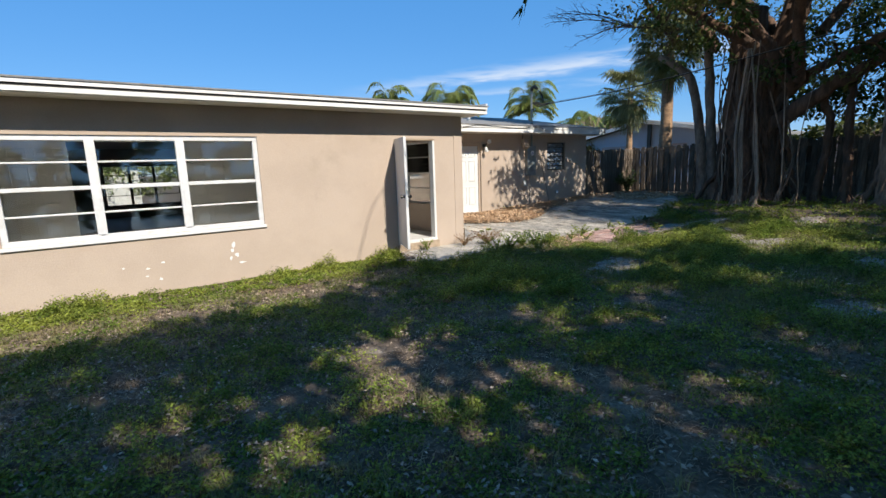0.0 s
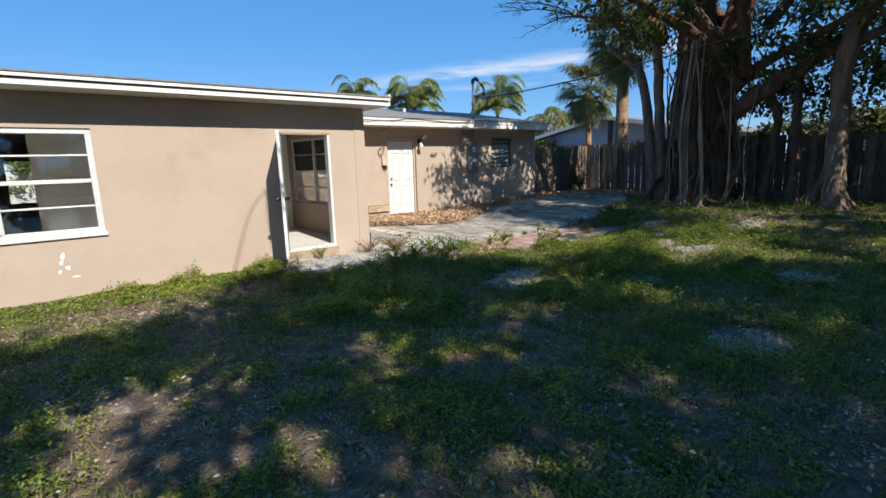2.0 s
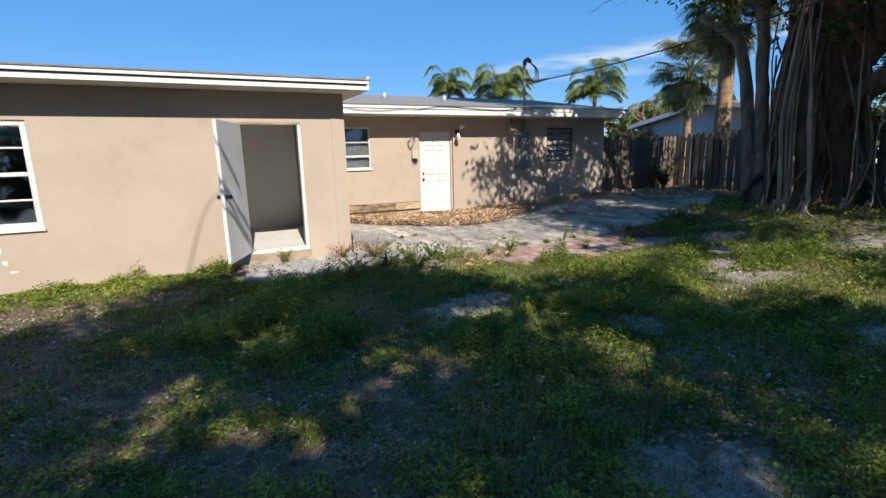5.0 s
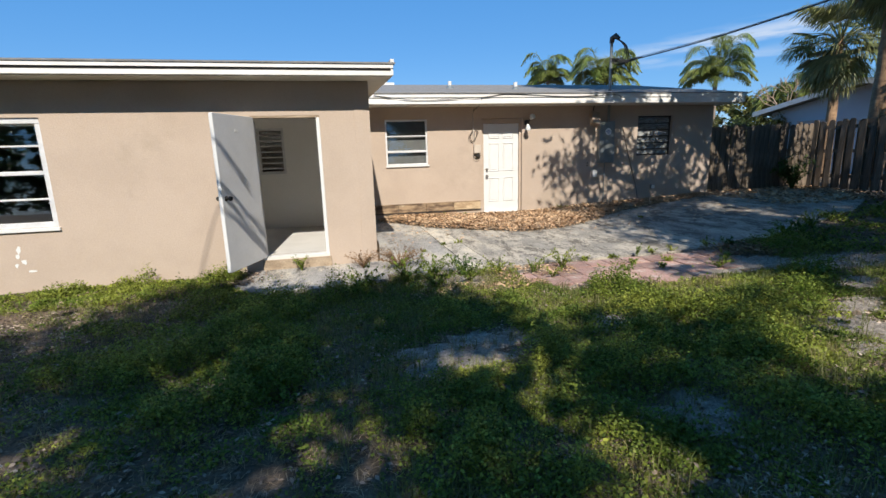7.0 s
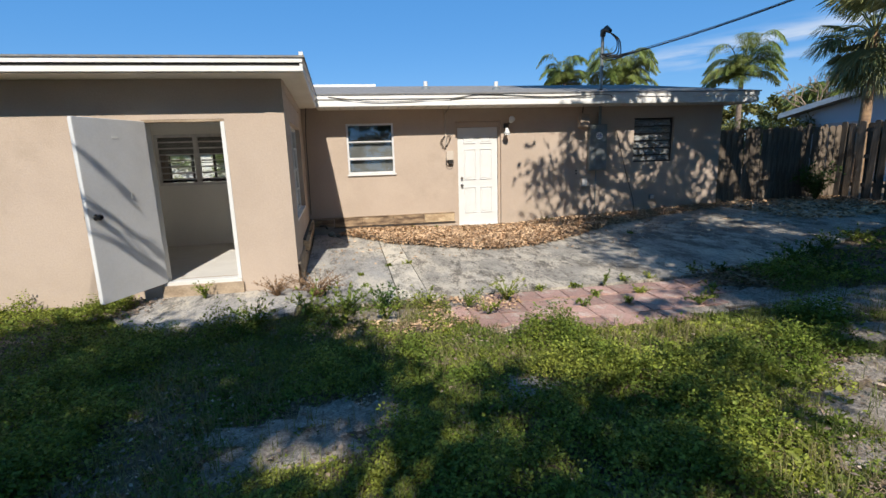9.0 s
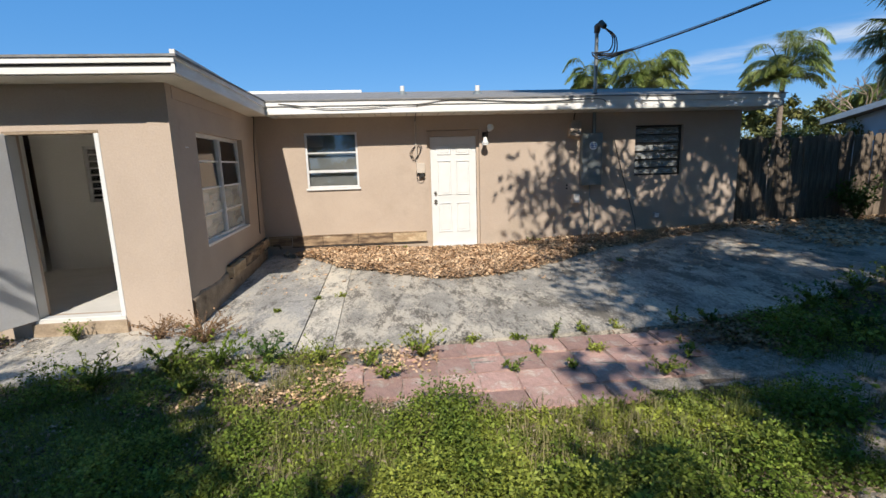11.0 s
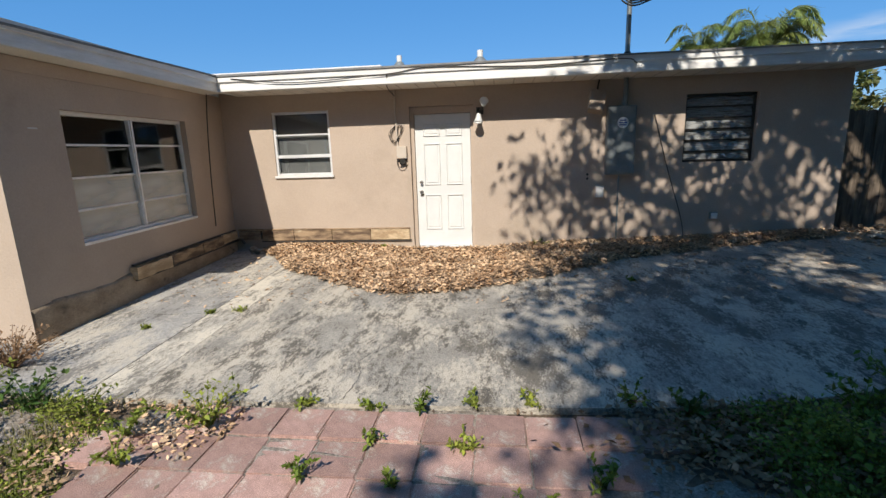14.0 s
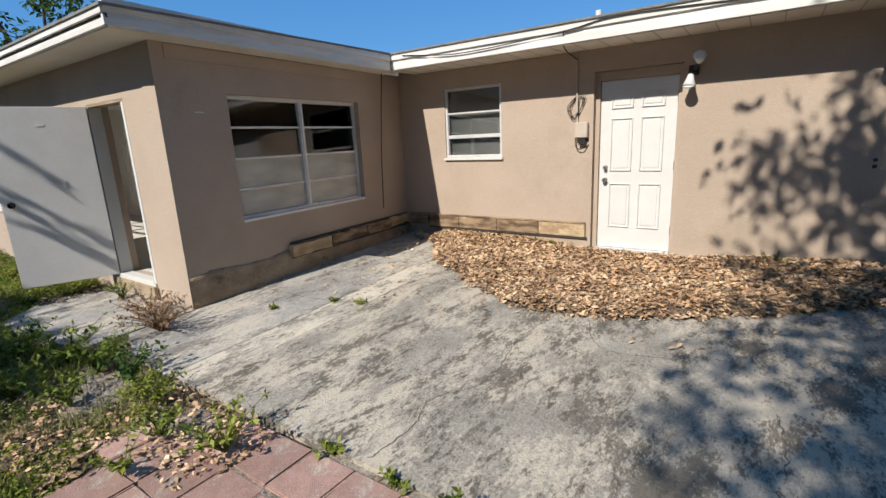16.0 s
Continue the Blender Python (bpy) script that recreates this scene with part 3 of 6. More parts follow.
# ---- windows and doors ----
def window(name, m, w, z0, z1, mull, rails, label, frame_mat=None, f=0.045, deep=0.06, thick_rail=None, film=None, tilt=0.012):
    """A framed window in the plane y = deep of its own axes: mull are mullion places along it, rails heights, thick_rail the one heavy rail."""
    fm = frame_mat or ALU
    top = tagged(new(name), label, "window", kind="structure")
    top.matrix_world = m
    boxpart("sill_frame", (0, w, deep - 0.03, deep + 0.03, z0, z0 + f), fm, top)
    boxpart("head_frame", (0, w, deep - 0.03, deep + 0.03, z1 - f, z1), fm, top)
    boxpart("side_frame", (0, f, deep - 0.028, deep + 0.028, z0 + f, z1 - f), fm, top)
    boxpart("side_frame", (w - f, w, deep - 0.028, deep + 0.028, z0 + f, z1 - f), fm, top)
    edges = [f] + [c for u in mull for c in (u - f * 0.8, u + f * 0.8)] + [w - f]
    for u in mull:
        boxpart("mullion", (u - f * 0.8, u + f * 0.8, deep - 0.04, deep + 0.03, z0 + f, z1 - f), fm, top)
        boxpart("mullion_cap", (u - f * 0.3, u + f * 0.3, deep - 0.05, deep - 0.04, z0 + f, z1 - f), fm, top, bev=0)
    for c in range(0, len(edges), 2):
        a, b = edges[c], edges[c + 1]
        levels = [z0 + f, *rails, z1 - f]
        for r in rails:
            t = 0.024 if r == thick_rail else 0.011
            boxpart("rail", (a, b, deep - 0.025, deep + 0.015, r - t, r + t), fm, top)
        for i in range(len(levels) - 1):
            bm = bmesh.new()
            lo, hi = levels[i] + 0.006, levels[i + 1] - 0.006
            vs = box(bm, a + 0.002, b - 0.002, deep - 0.002, deep + 0.002, lo, hi)
            for v in vs:
                v.co.y += tilt * ((hi - v.co.z) / (hi - lo) - 0.5) * -1
            p = part("pane", bm, film[i] if film and film[i] else GLASS, top)
            p.visible_shadow = bool(film and film[i])
    return top


big = window("window_1", pose(BIG[0], WY0, 0), BIG[1] - BIG[0], BIG[2], BIG[3], [0.95, 1.92], [1.14, 1.45, 1.76], "wide white aluminium awning window with twelve panes", f=0.065, deep=0.05, thick_rail=1.45)
boxpart("window_sill", (-0.02, BIG[1] - BIG[0] + 0.02, -0.03, 0.03, BIG[2] - 0.04, BIG[2] - 0.001), WHITE, big)
ang = math.degrees(math.atan2(WY1 - WY0, WX1 - WX0))
side_m = pose(WX0, WY0 + 0.0015, 0, 0, 0, ang) @ pose(SIDE[0], 0, 0)
sw = window("window_2", side_m, SIDE[1] - SIDE[0], SIDE[2], SIDE[3], [1.0], [1.13, 1.45, 1.77], "grey aluminium awning window, lower panes coloured pale for the lit room", f=0.04, deep=0.10, thick_rail=1.44, film=[PALE_PANE, PALE_PANE, None, None])
boxpart("window_sill", (0.0, SIDE[1] - SIDE[0], 0.0, 0.09, SIDE[2] - 0.02, SIDE[2] + 0.012), ALU, sw)
mw = window("window_3", pose(MWIN[0], WY1, 0), MWIN[1] - MWIN[0], MWIN[2], MWIN[3], [], [1.58, 1.90], "white framed awning window with dark upper panes", f=0.035, deep=0.045, thick_rail=1.58, film=None)
boxpart("window_sill", (-0.02, MWIN[1] - MWIN[0] + 0.02, -0.035, 0.03, MWIN[2] - 0.035, MWIN[2] - 0.001), WHITE, mw)
bw = window("window_4", pose(BWIN[0], WY1, 0), BWIN[1] - BWIN[0], BWIN[2], BWIN[3], [], [1.48, 1.63, 1.78, 1.93, 2.08], "dark framed louvre window with reflections hazed into its glass slats", BRONZE, f=0.035, deep=0.09, tilt=0.035, film=[LOUVRE] * 6)
window("window_5", pose(2.62 + 0.70, 9.9, 0), 1.08, 1.24, 2.06, [0.62], [1.34, 1.44, 1.54, 1.64, 1.74, 1.84, 1.94], "louvred inner window with clear and hazy glass slats", ALU, f=0.045, deep=0.05, film=[None] * 5 + [LOUVRE] * 3, tilt=0.03)
window("window_6", pose(14.4 - 12.0, 19.0, 0, 0, 0, 180), 2.2, 0.6, 1.95, [0.75, 1.45], [0.95, 1.3, 1.62], "far window at the back of the house", BRONZE, f=0.05, deep=0.05)
window("window_7", pose(-7.0, WY0, 0), 2.6, 0.8, 2.08, [0.86, 1.73], [1.14, 1.45, 1.76], "white aluminium awning window further along the wall", f=0.065, deep=0.05, thick_rail=1.45)

# grey blind close behind the glass
bm = bmesh.new()
box(bm, MWIN[0] + 0.01, MWIN[1] - 0.01, 10.962, 10.966, 1.30, 2.23)
put("blind", bm, BLIND, None, "")
bpy.data.objects["blind"].parent = mw
bpy.data.objects["blind"].matrix_parent_inverse = pose(-MWIN[0], -WY1, 0)


def panel_door(name, x0, x1, z0, z1, y, mat, label, handle=True):
    """A six-panel door leaf in the plane y, its panels raised inside sunk moulding."""
    w = x1 - x0
    d = tagged(new(name), label, "door", kind="structure")
    d.matrix_world = pose(x0, y, z0)
    h = z1 - z0
    bm = bmesh.new()
    box(bm, 0, w, 0, 0.04, 0, h)
    bevelled(bm, 0.003, 1)
    part("leaf", bm, mat, d)
    for row, (a, b) in enumerate(((0.13, 0.40), (0.475, 0.785), (0.84, 0.925))):
        for c in (0, 1):
            u0 = w * (0.15 if c == 0 else 0.555)
            u1 = u0 + w * 0.295
            bm = bmesh.new()
            A, B = a * h, b * h
            t = 0.014
            for q in ((u0, u1, A, A + t), (u0, u1, B - t, B), (u0, u0 + t, A + t, B - t), (u1 - t, u1, A + t, B - t)):
                box(bm, q[0], q[1], -0.015, 0.0, q[2], q[3])
            bevelled(bm, 0.005, 1)
            part("moulding", bm, mat, d)
            bm = bmesh.new()
            box(bm, u0 + 0.035, u1 - 0.035, -0.007, 0.0, A + 0.035, B - 0.035)
            bevelled(bm, 0.006, 1)
            part("panel", bm, mat, d)
    if handle:
        for z, r in ((0.98, 0.024), (0.83, 0.030)):
            k = tube("knob" if r > 0.025 else "lock", [(0.075, 0, z), (0.075, -0.02, z), (0.075, -0.045, z), (0.075, -0.06, z)], [0.028, 0.014, r, r * 0.7], STEEL, d, 12)
            bm = bmesh.new()
            bmesh.ops.create_circle(bm, cap_ends=True, segments=12, radius=r * 0.7, matrix=pose(0.075, -0.06, z, 90))
            part("knob_face", bm, STEEL, d)
    return d


bd = panel_door("door_1", 8.53, 9.36, 0.155, 2.13, WY1 + 0.10, WHITE, "closed white six-panel back door")
boxpart("side_frame", (-0.062, -0.004, -0.03, 0.06, -0.05, 2.08), STUCCO, bd)
boxpart("side_frame", (0.834, 0.882, -0.03, 0.06, -0.05, 2.08), STUCCO, bd)
boxpart("head_frame", (-0.004, 0.834, -0.03, 0.06, 1.979, 2.08), STUCCO, bd)
boxpart("threshold", (-0.004, 0.834, -0.06, 0.06, -0.05, -0.004), ALU, bd)
for z in (0.25, 1.0, 1.75):
    boxpart("hinge", (0.825, 0.837, -0.012, 0.0, z - 0.05, z + 0.05), STEEL, bd, bev=0.002)
for x0 in (-1.15, 1.30):
    panel_door("inner_door", x0, x0 + 0.8, ROOM_Z + 0.01, 2.2, 9.64, INNER, "light grey panelled inner door", False)

od = tagged(new("door_2"), "open light grey door leaf swung out beside the doorway", "door", kind="structure")
od.matrix_world = pose(FDOOR[0] + 0.02, WY0 - 0.012, ROOM_Z + 0.01, 0, 0, -111)
DH = FDOOR[3] - ROOM_Z - 0.03
DOORGREY = material("door_grey_paint", (0.60, 0.60, 0.60), (0.56, 0.56, 0.56), 2.5, 0.55, 0.05, 70, fine=0.05)
bm = bmesh.new()
box(bm, 0, 0.83, -0.022, 0.022, 0, DH)
part("leaf", bevelled(bm, 0.003, 1), DOORGREY, od)
boxpart("edge_strip", (0.8302, 0.836, -0.021, 0.021, 0.01, DH - 0.01), WHITE, od, bev=0)
for sgn in (-1, 1):
    tube("knob", [(0.76, sgn * 0.022, 0.86), (0.76, sgn * 0.045, 0.86), (0.76, sgn * 0.07, 0.86), (0.76, sgn * 0.09, 0.86)], [0.032, 0.013, 0.030, 0.022], BRONZE, od, 12)
    boxpart("letter_tab", (0.37, 0.44, sgn * 0.0222 - 0.003, sgn * 0.0222 + 0.003, DH - 0.19, DH - 0.165), WHITE, od, bev=0)
boxpart("bolt_plate", (0.30, 0.315, 0.022, 0.03, 1.0, 1.07), WHITE, od, bev=0)
fd = tagged(new("door_frame"), "white timber frame of the open doorway", "door frame", kind="structure")
boxpart("jamb", (FDOOR[1] - 0.045, FDOOR[1] - 0.001, WY0 - 0.006, WY0 + 0.12, ROOM_Z, FDOOR[3] - 0.03), WHITE, fd)
boxpart("jamb", (FDOOR[0] + 0.001, FDOOR[0] + 0.035, WY0 - 0.004, WY0 + 0.12, ROOM_Z, FDOOR[3] - 0.03), WHITE, fd)
# brown head, its colour standing in for the shadow line over the doorway
boxpart("head", (FDOOR[0] + 0.001, FDOOR[1] - 0.001, WY0 + 0.002, WY0 + 0.12, FDOOR[3] - 0.03, FDOOR[3] - 0.001), DIRT_SHADE, fd)
boxpart("sill", (FDOOR[0] - 0.02, FDOOR[1] + 0.02, WY0 - 0.05, WY0 - 0.021, 0.02, ROOM_Z - 0.03), DIRT_SHADE, fd)
boxpart("threshold", (FDOOR[0] + 0.036, FDOOR[1] - 0.046, WY0 - 0.015, WY0 + 0.1, ROOM_Z, ROOM_Z + 0.015), WHITE, fd)


# ---- fence ----
def fence_board(h, w=0.145, t=0.018):
    bm = bmesh.new()
    prof = [(-w / 2, 0), (w / 2, 0), (w / 2, h - 0.04), (w / 2 - 0.03, h), (-w / 2 + 0.03, h), (-w / 2, h - 0.04)]
    f = bm.faces.new([bm.verts.new((x, 0, z)) for x, z in prof])
    ex = bmesh.ops.extrude_face_region(bm, geom=[f])
    bmesh.ops.translate(bm, vec=(0, t, 0), verts=[v for v in ex["geom"] if isinstance(v, bmesh.types.BMVert)])
    bmesh.ops.recalc_face_normals(bm, faces=list(bm.faces))
    me = bpy.data.meshes.new("fence_board")
    bm.to_mesh(me)
    bm.free()
    me.materials.append(FENCEWOOD)
    return me


def fence(p, q, z0, z1, pitch, double, label):
    p, q = Vector((*p, 0)), Vector((*q, 0))
    d = (q - p).normalized()
    turn = math.degrees(math.atan2(d.y, d.x))
    ln = (q - p).length
    f = tagged(new("fence"), label, "fence")
    f.matrix_world = pose(p.x, p.y, 0, 0, 0, turn)
    rng = random.Random(5)
    meshes = [fence_board(z1 - z0 + dz) for dz in (-0.03, 0.0, 0.02, 0.04)]
    n = int(ln / pitch)
    for i in range(n):
        b = new("board", rng.choice(meshes))
        b.parent = f
        back = double and i % 2
        b.matrix_basis = pose((i + 0.5) * pitch, 0.10 if back else 0, z0 + rng.uniform(-0.03, 0.03), rng.uniform(-0.6, 0.6), rng.uniform(-1.2, 1.2), rng.uniform(-2, 2))
    for z in (0.35, 1.0, 1.6):
        boxpart("rail", (0, ln, 0.03, 0.09, z0 + z, z0 + z + 0.085), FENCEWOOD, f, bev=0)
    for i in range(int(ln / 2.4) + 1):
        x = min(i * 2.4, ln - 0.1)
        boxpart("post", (x, x + 0.09, 0.125, 0.215, z0 - 0.3, z1 - 0.05), FENCEWOOD, f, bev=0)


fence((14.42, 11.22), (17.95, 11.22), 0.28, 2.0, 0.152, False, "weathered brown board fence beside the house, dappled with shade")
fence((18.0, 11.3), (18.0, -12.0), 0.24, 2.06, 0.122, True, "dark weathered board-on-board fence along the yard")


# ---- trees ----
def clump_leaves(rng, centers, radius, per, size, flat=0.7):
    """Leaves scattered in loose clumps round the given centers."""
    C = np.repeat(np.asarray(centers, float), per, axis=0)
    n = len(C)
    off = unit(rng, n) * (rng.random((n, 1)) ** 0.5) * np.repeat(np.broadcast_to(radius, (len(centers),)), per)[:, None]
    off[:, 2] *= flat
    D = off * 0.8 + unit(rng, n) * 0.35
    D[:, 2] -= 0.15
    N = unit(rng, n) * 0.7 + np.array([0, 0, 1.0])
    L = size * rng.uniform(0.7, 1.3, n)
    return leaf_quads(C + off, D, N, L, L * rng.uniform(0.42, 0.6, n))


def limb_np(rng, pts, r0, r1, seg=9, n=14, wob=0.08):
    P = smoothline(pts, n)
    P[1:-1] += rng.normal(size=(n - 2, 3)) * r0 * 0.12
    return tube_np(P, np.linspace(r0, r1, n), seg, wob, rng)


def fig_tree():
    rng = np.random.default_rng(11)
    t = tagged(new("fig_tree"), "huge shady fig tree with many trunks and hanging aerial roots", "tree")
    bz = gz(15.5, 5)

    def trunk(name, x, y, r, top, flare=1.9, mat=BARK, label=""):
        z0 = gz(x, y) - 0.05
        mid = ((x * 0.6 + top[0] * 0.4) + rng.normal() * 0.1, (y * 0.6 + top[1] * 0.4) + rng.normal() * 0.1, z0 + (top[2] - z0) * 0.45)
        P = smoothline([(x, y, z0), (x + rng.normal() * 0.04, y + rng.normal() * 0.04, z0 + 0.7), mid, top], 18)
        R = r * (1 + (flare - 1) * np.exp(-np.linspace(0, 1, 18) * 14)) * np.linspace(1, 0.72, 18)
        pieces = [tube_np(P, R, 14, 0.09, rng)]
        for k in range(6):                               # buttress roots at the foot
            a = rng.uniform(0, 6.28)
            e = (x + math.cos(a) * r * 3.2, y + math.sin(a) * r * 3.2, z0 + 0.0)
            pieces.append(limb_np(rng, [(x + math.cos(a) * r * 0.5, y + math.sin(a) * r * 0.5, z0 + 0.75), (x + math.cos(a) * r * 1.2, y + math.sin(a) * r * 1.2, z0 + 0.25), e], r * 0.38, r * 0.12, 7, 8))
        v, f = merged(pieces)
        o = raw(name, v, f, mat, t, True)
        if label:
            o["label"] = label

    # the old trunk, a knotted core wrapped in strands of grown-together roots
    def core(cx, cy, R0, pts, label):
        n_, sg = 34, 48
        P = smoothline(pts, n_)
        th = np.linspace(0, 2 * np.pi, sg, endpoint=False)
        hz = np.linspace(0, 1, n_)
        tw = th[None] + 1.1 * hz[:, None] + 0.35 * np.sin(hz * 7 + cx)[:, None]
        lump = 1 + 0.16 * np.sin(3 * tw + cx) + 0.10 * np.sin(7 * tw + 2 * cy + 4 * hz[:, None]) + 0.07 * np.sin(11 * tw - 9 * hz[:, None]) + 0.03 * rng.normal(size=(n_, sg))
        rad = R0 * (1 + 0.55 * np.exp(-hz * 14) + 0.12 * np.sin(hz * 8 + cx) - 0.25 * hz)[:, None] * lump
        V = np.stack([P[:, 0:1] + rad * np.cos(th), P[:, 1:2] + rad * np.sin(th), np.repeat(P[:, 2:3], sg, 1)], -1).reshape(-1, 3)
        i, j = np.meshgrid(np.arange(n_ - 1), np.arange(sg), indexing="ij")
        F = np.stack([i * sg + j, i * sg + (j + 1) % sg, (i + 1) * sg + (j + 1) % sg, (i + 1) * sg + j], -1).reshape(-1, 4)
        raw("trunk", V, F, BARK, t, True)["label"] = label

    zb = gz(16.2, 6.1) - 0.06
    core(16.25, 6.25, 0.62, [(16.25, 6.2, zb), (16.2, 6.25, 1.6), (16.15, 6.35, 3.2), (16.1, 6.5, 5.8)], "dark knotted trunk of fused roots")
    core(16.45, 5.75, 0.42, [(16.45, 5.65, zb), (16.4, 5.8, 1.5), (16.2, 5.85, 3.2), (16.0, 5.4, 5.0), (16.0, 5.1, 6.6)], "dark leaning trunk grown into its neighbour")
    for k in range(38):
        a = rng.uniform(1.9, 4.9) if k < 28 else rng.uniform(0, 6.28)
        cy = 6.2 + rng.uniform(-0.35, 0.35)
        R0, R1 = rng.uniform(0.55, 0.80), rng.uniform(0.46, 0.74)
        a1 = a + rng.normal() * 0.45
        p0 = np.array([16.2 + math.cos(a) * R0, cy + math.sin(a) * R0, zb])
        p3 = np.array([16.1 + math.cos(a1) * R1, 6.2 + (cy - 6.2) * 0.8 + math.sin(a1) * R1, rng.uniform(3.0, 5.2)])
        w = rng.normal(size=(2, 3)) * np.array([0.05, 0.13, 0.1])
        p1 = p0 * 0.68 + p3 * 0.32 + w[0] - (0.04 * math.cos(a), 0.04 * math.sin(a), 0)
        p2 = p0 * 0.33 + p3 * 0.67 + w[1]
        r = rng.choice((0.022, 0.03, 0.045, 0.07, 0.11), p=(0.3, 0.28, 0.22, 0.14, 0.06))
        pieces = [limb_np(rng, [p0 + (0.14 * math.cos(a), 0.14 * math.sin(a), 0), p0 * 0.9 + p1 * 0.1, p1, p2, p3], r * 1.15, r * 0.75, 7, 18, 0.12)]
        if k % 3 == 0:                                   # a fork that grows back to the ground
            e = p0 + np.array([rng.normal() * 0.1 - 0.1, rng.normal() * 0.25, 0])
            pieces.append(limb_np(rng, [p1, p1 * 0.5 + e * 0.5 + (0, rng.normal() * 0.05, 0.1), e], r * 0.7, r * 0.5, 6, 10, 0.12))
        v, f = merged(pieces)
        raw("aerial_root", v, f, BARK if k % 5 else BARK_M, t, True)

    def pole(pts, r0, r1, mat, label="", roots=5):
        z0 = gz(pts[0][0], pts[0][1]) - 0.05
        x, y = pts[0][:2]
        P = smoothline([(x, y, z0)] + list(pts[1:]), 24)
        P[2:-1] += rng.normal(size=(21, 3)) * np.array([0.018, 0.018, 0.0])
        pieces = [tube_np(P, np.linspace(r0, r1, 24) * (1 + 0.7 * np.exp(-np.linspace(0, 1, 24) * 16)), 12, 0.11, rng)]
        for k in range(roots):
            a = rng.uniform(0, 6.28)
            d = np.array([math.cos(a), math.sin(a), 0])
            top = P[4] + d * r0 * 0.5
            pieces.append(limb_np(rng, [top, np.array([x, y, z0 + 0.3]) + d * r0 * 1.2, np.array([x, y, z0]) + d * r0 * rng.uniform(2.2, 4)], r0 * 0.4, r0 * 0.14, 7, 9))
        v, f = merged(pieces)
        o = raw("trunk", v, f, mat, t, True)
        if label:
            o["label"] = label

    pole([(16.0, 7.38, 0), (16.0, 7.5, 1.2), (16.0, 7.68, 2.6), (16.0, 8.0, 4.0), (15.95, 8.45, 4.55), (15.8, 9.0, 4.95)], 0.16, 0.09, BARK_M, "pale grey trunk bending over to one side")
    pole([(15.95, 7.08, 0), (15.95, 7.2, 1.4), (15.95, 7.32, 2.8), (15.95, 7.5, 4.7), (15.9, 7.7, 5.8)], 0.15, 0.11, BARK_M, "pale grey upright trunk")
    pole([(16.6, 4.62, 0), (16.55, 4.5, 1.0), (16.5, 4.4, 2.4), (16.2, 4.55, 3.1)], 0.10, 0.09, BARK)
    pole([(16.5, 5.0, 0), (16.4, 5.2, 1.2), (16.2, 5.4, 2.5)], 0.07, 0.06, BARK)
    pole([(16.35, 3.86, 0), (16.35, 3.9, 1.3), (16.3, 3.95, 2.6), (16.2, 3.9, 3.6)], 0.11, 0.09, BARK)
    pole([(15.95, 2.86, 0), (15.95, 2.95, 0.9), (16.0, 3.0, 2.2), (16.0, 3.05, 3.6), (16.0, 2.7, 4.9), (15.9, 2.1, 6.2)], 0.17, 0.19, BARK_M, "pale twisted trunk with spreading roots", 6)
    pole([(15.85, 3.45, 0), (15.9, 3.15, 1.0), (16.0, 3.05, 2.1), (16.05, 3.2, 3.2)], 0.07, 0.06, BARK_M)
    for k in range(9):                                   # strands braided round the pale trunk
        a = k * 0.7
        Q = np.array([(15.97 + (0.20 - 0.03 * h) * math.cos(a + 1.1 * h), 2.93 + 0.04 * h + (0.21 - 0.03 * h) * math.sin(a + 1.1 * h), 0.12 + 0.95 * h) for h in np.linspace(0, 4.0, 14)])
        raw("aerial_root", *limb_np(rng, Q, 0.055 if k % 3 == 0 else 0.032, 0.03, 7, 22, 0.12), BARK_M if k % 2 else BARK_L, t, True)
    pole([(17.3, 1.5, 0), (17.25, 1.4, 1.6), (17.2, 1.5, 3.0), (17.1, 1.4, 4.8)], 0.12, 0.09, BARK)
    # hanging aerial roots
    for x, y, r, x1, y1, z1 in ((14.30, 5.84, 0.042, 14.5, 5.78, 4.4), (14.38, 5.78, 0.03, 14.7, 5.70, 4.6), (14.34, 5.72, 0.024, 14.6, 5.85, 4.2), (14.35, 5.34, 0.04, 14.5, 5.72, 4.4), (14.45, 5.40, 0.026, 14.7, 5.6, 4.6),
                                (15.1, 6.05, 0.022, 15.4, 6.1, 4.6), (15.2, 6.6, 0.02, 15.5, 6.5, 4.2), (15.4, 5.15, 0.022, 15.6, 5.3, 4.2), (15.3, 4.7, 0.016, 15.6, 4.6, 3.4)):
        z0 = gz(x, y) - 0.03
        mid = (x * 0.75 + x1 * 0.25, y * 0.75 + y1 * 0.25, z0 + (z1 - z0) * 0.5)
        pieces = [limb_np(rng, [(x, y, z0), (x + 0.06, y - 0.05, z0 + 0.5), np.array(mid) + rng.normal(size=3) * 0.05, (x1, y1, z1)], r * 1.1, r * 0.6, 7, 18, 0.15)]
        for k in range(4):
            a = rng.uniform(0, 6.28)
            pieces.append(limb_np(rng, [(x, y, z0 + 0.35), (x + math.cos(a) * 0.1, y + math.sin(a) * 0.1, z0 + 0.12), (x + math.cos(a) * 0.28, y + math.sin(a) * 0.28, z0)], r * 0.7, r * 0.3, 6, 7))
        v, f = merged(pieces)
        raw("aerial_root", v, f, BARK_L, t, True)["label"] = "pale hanging aerial root"
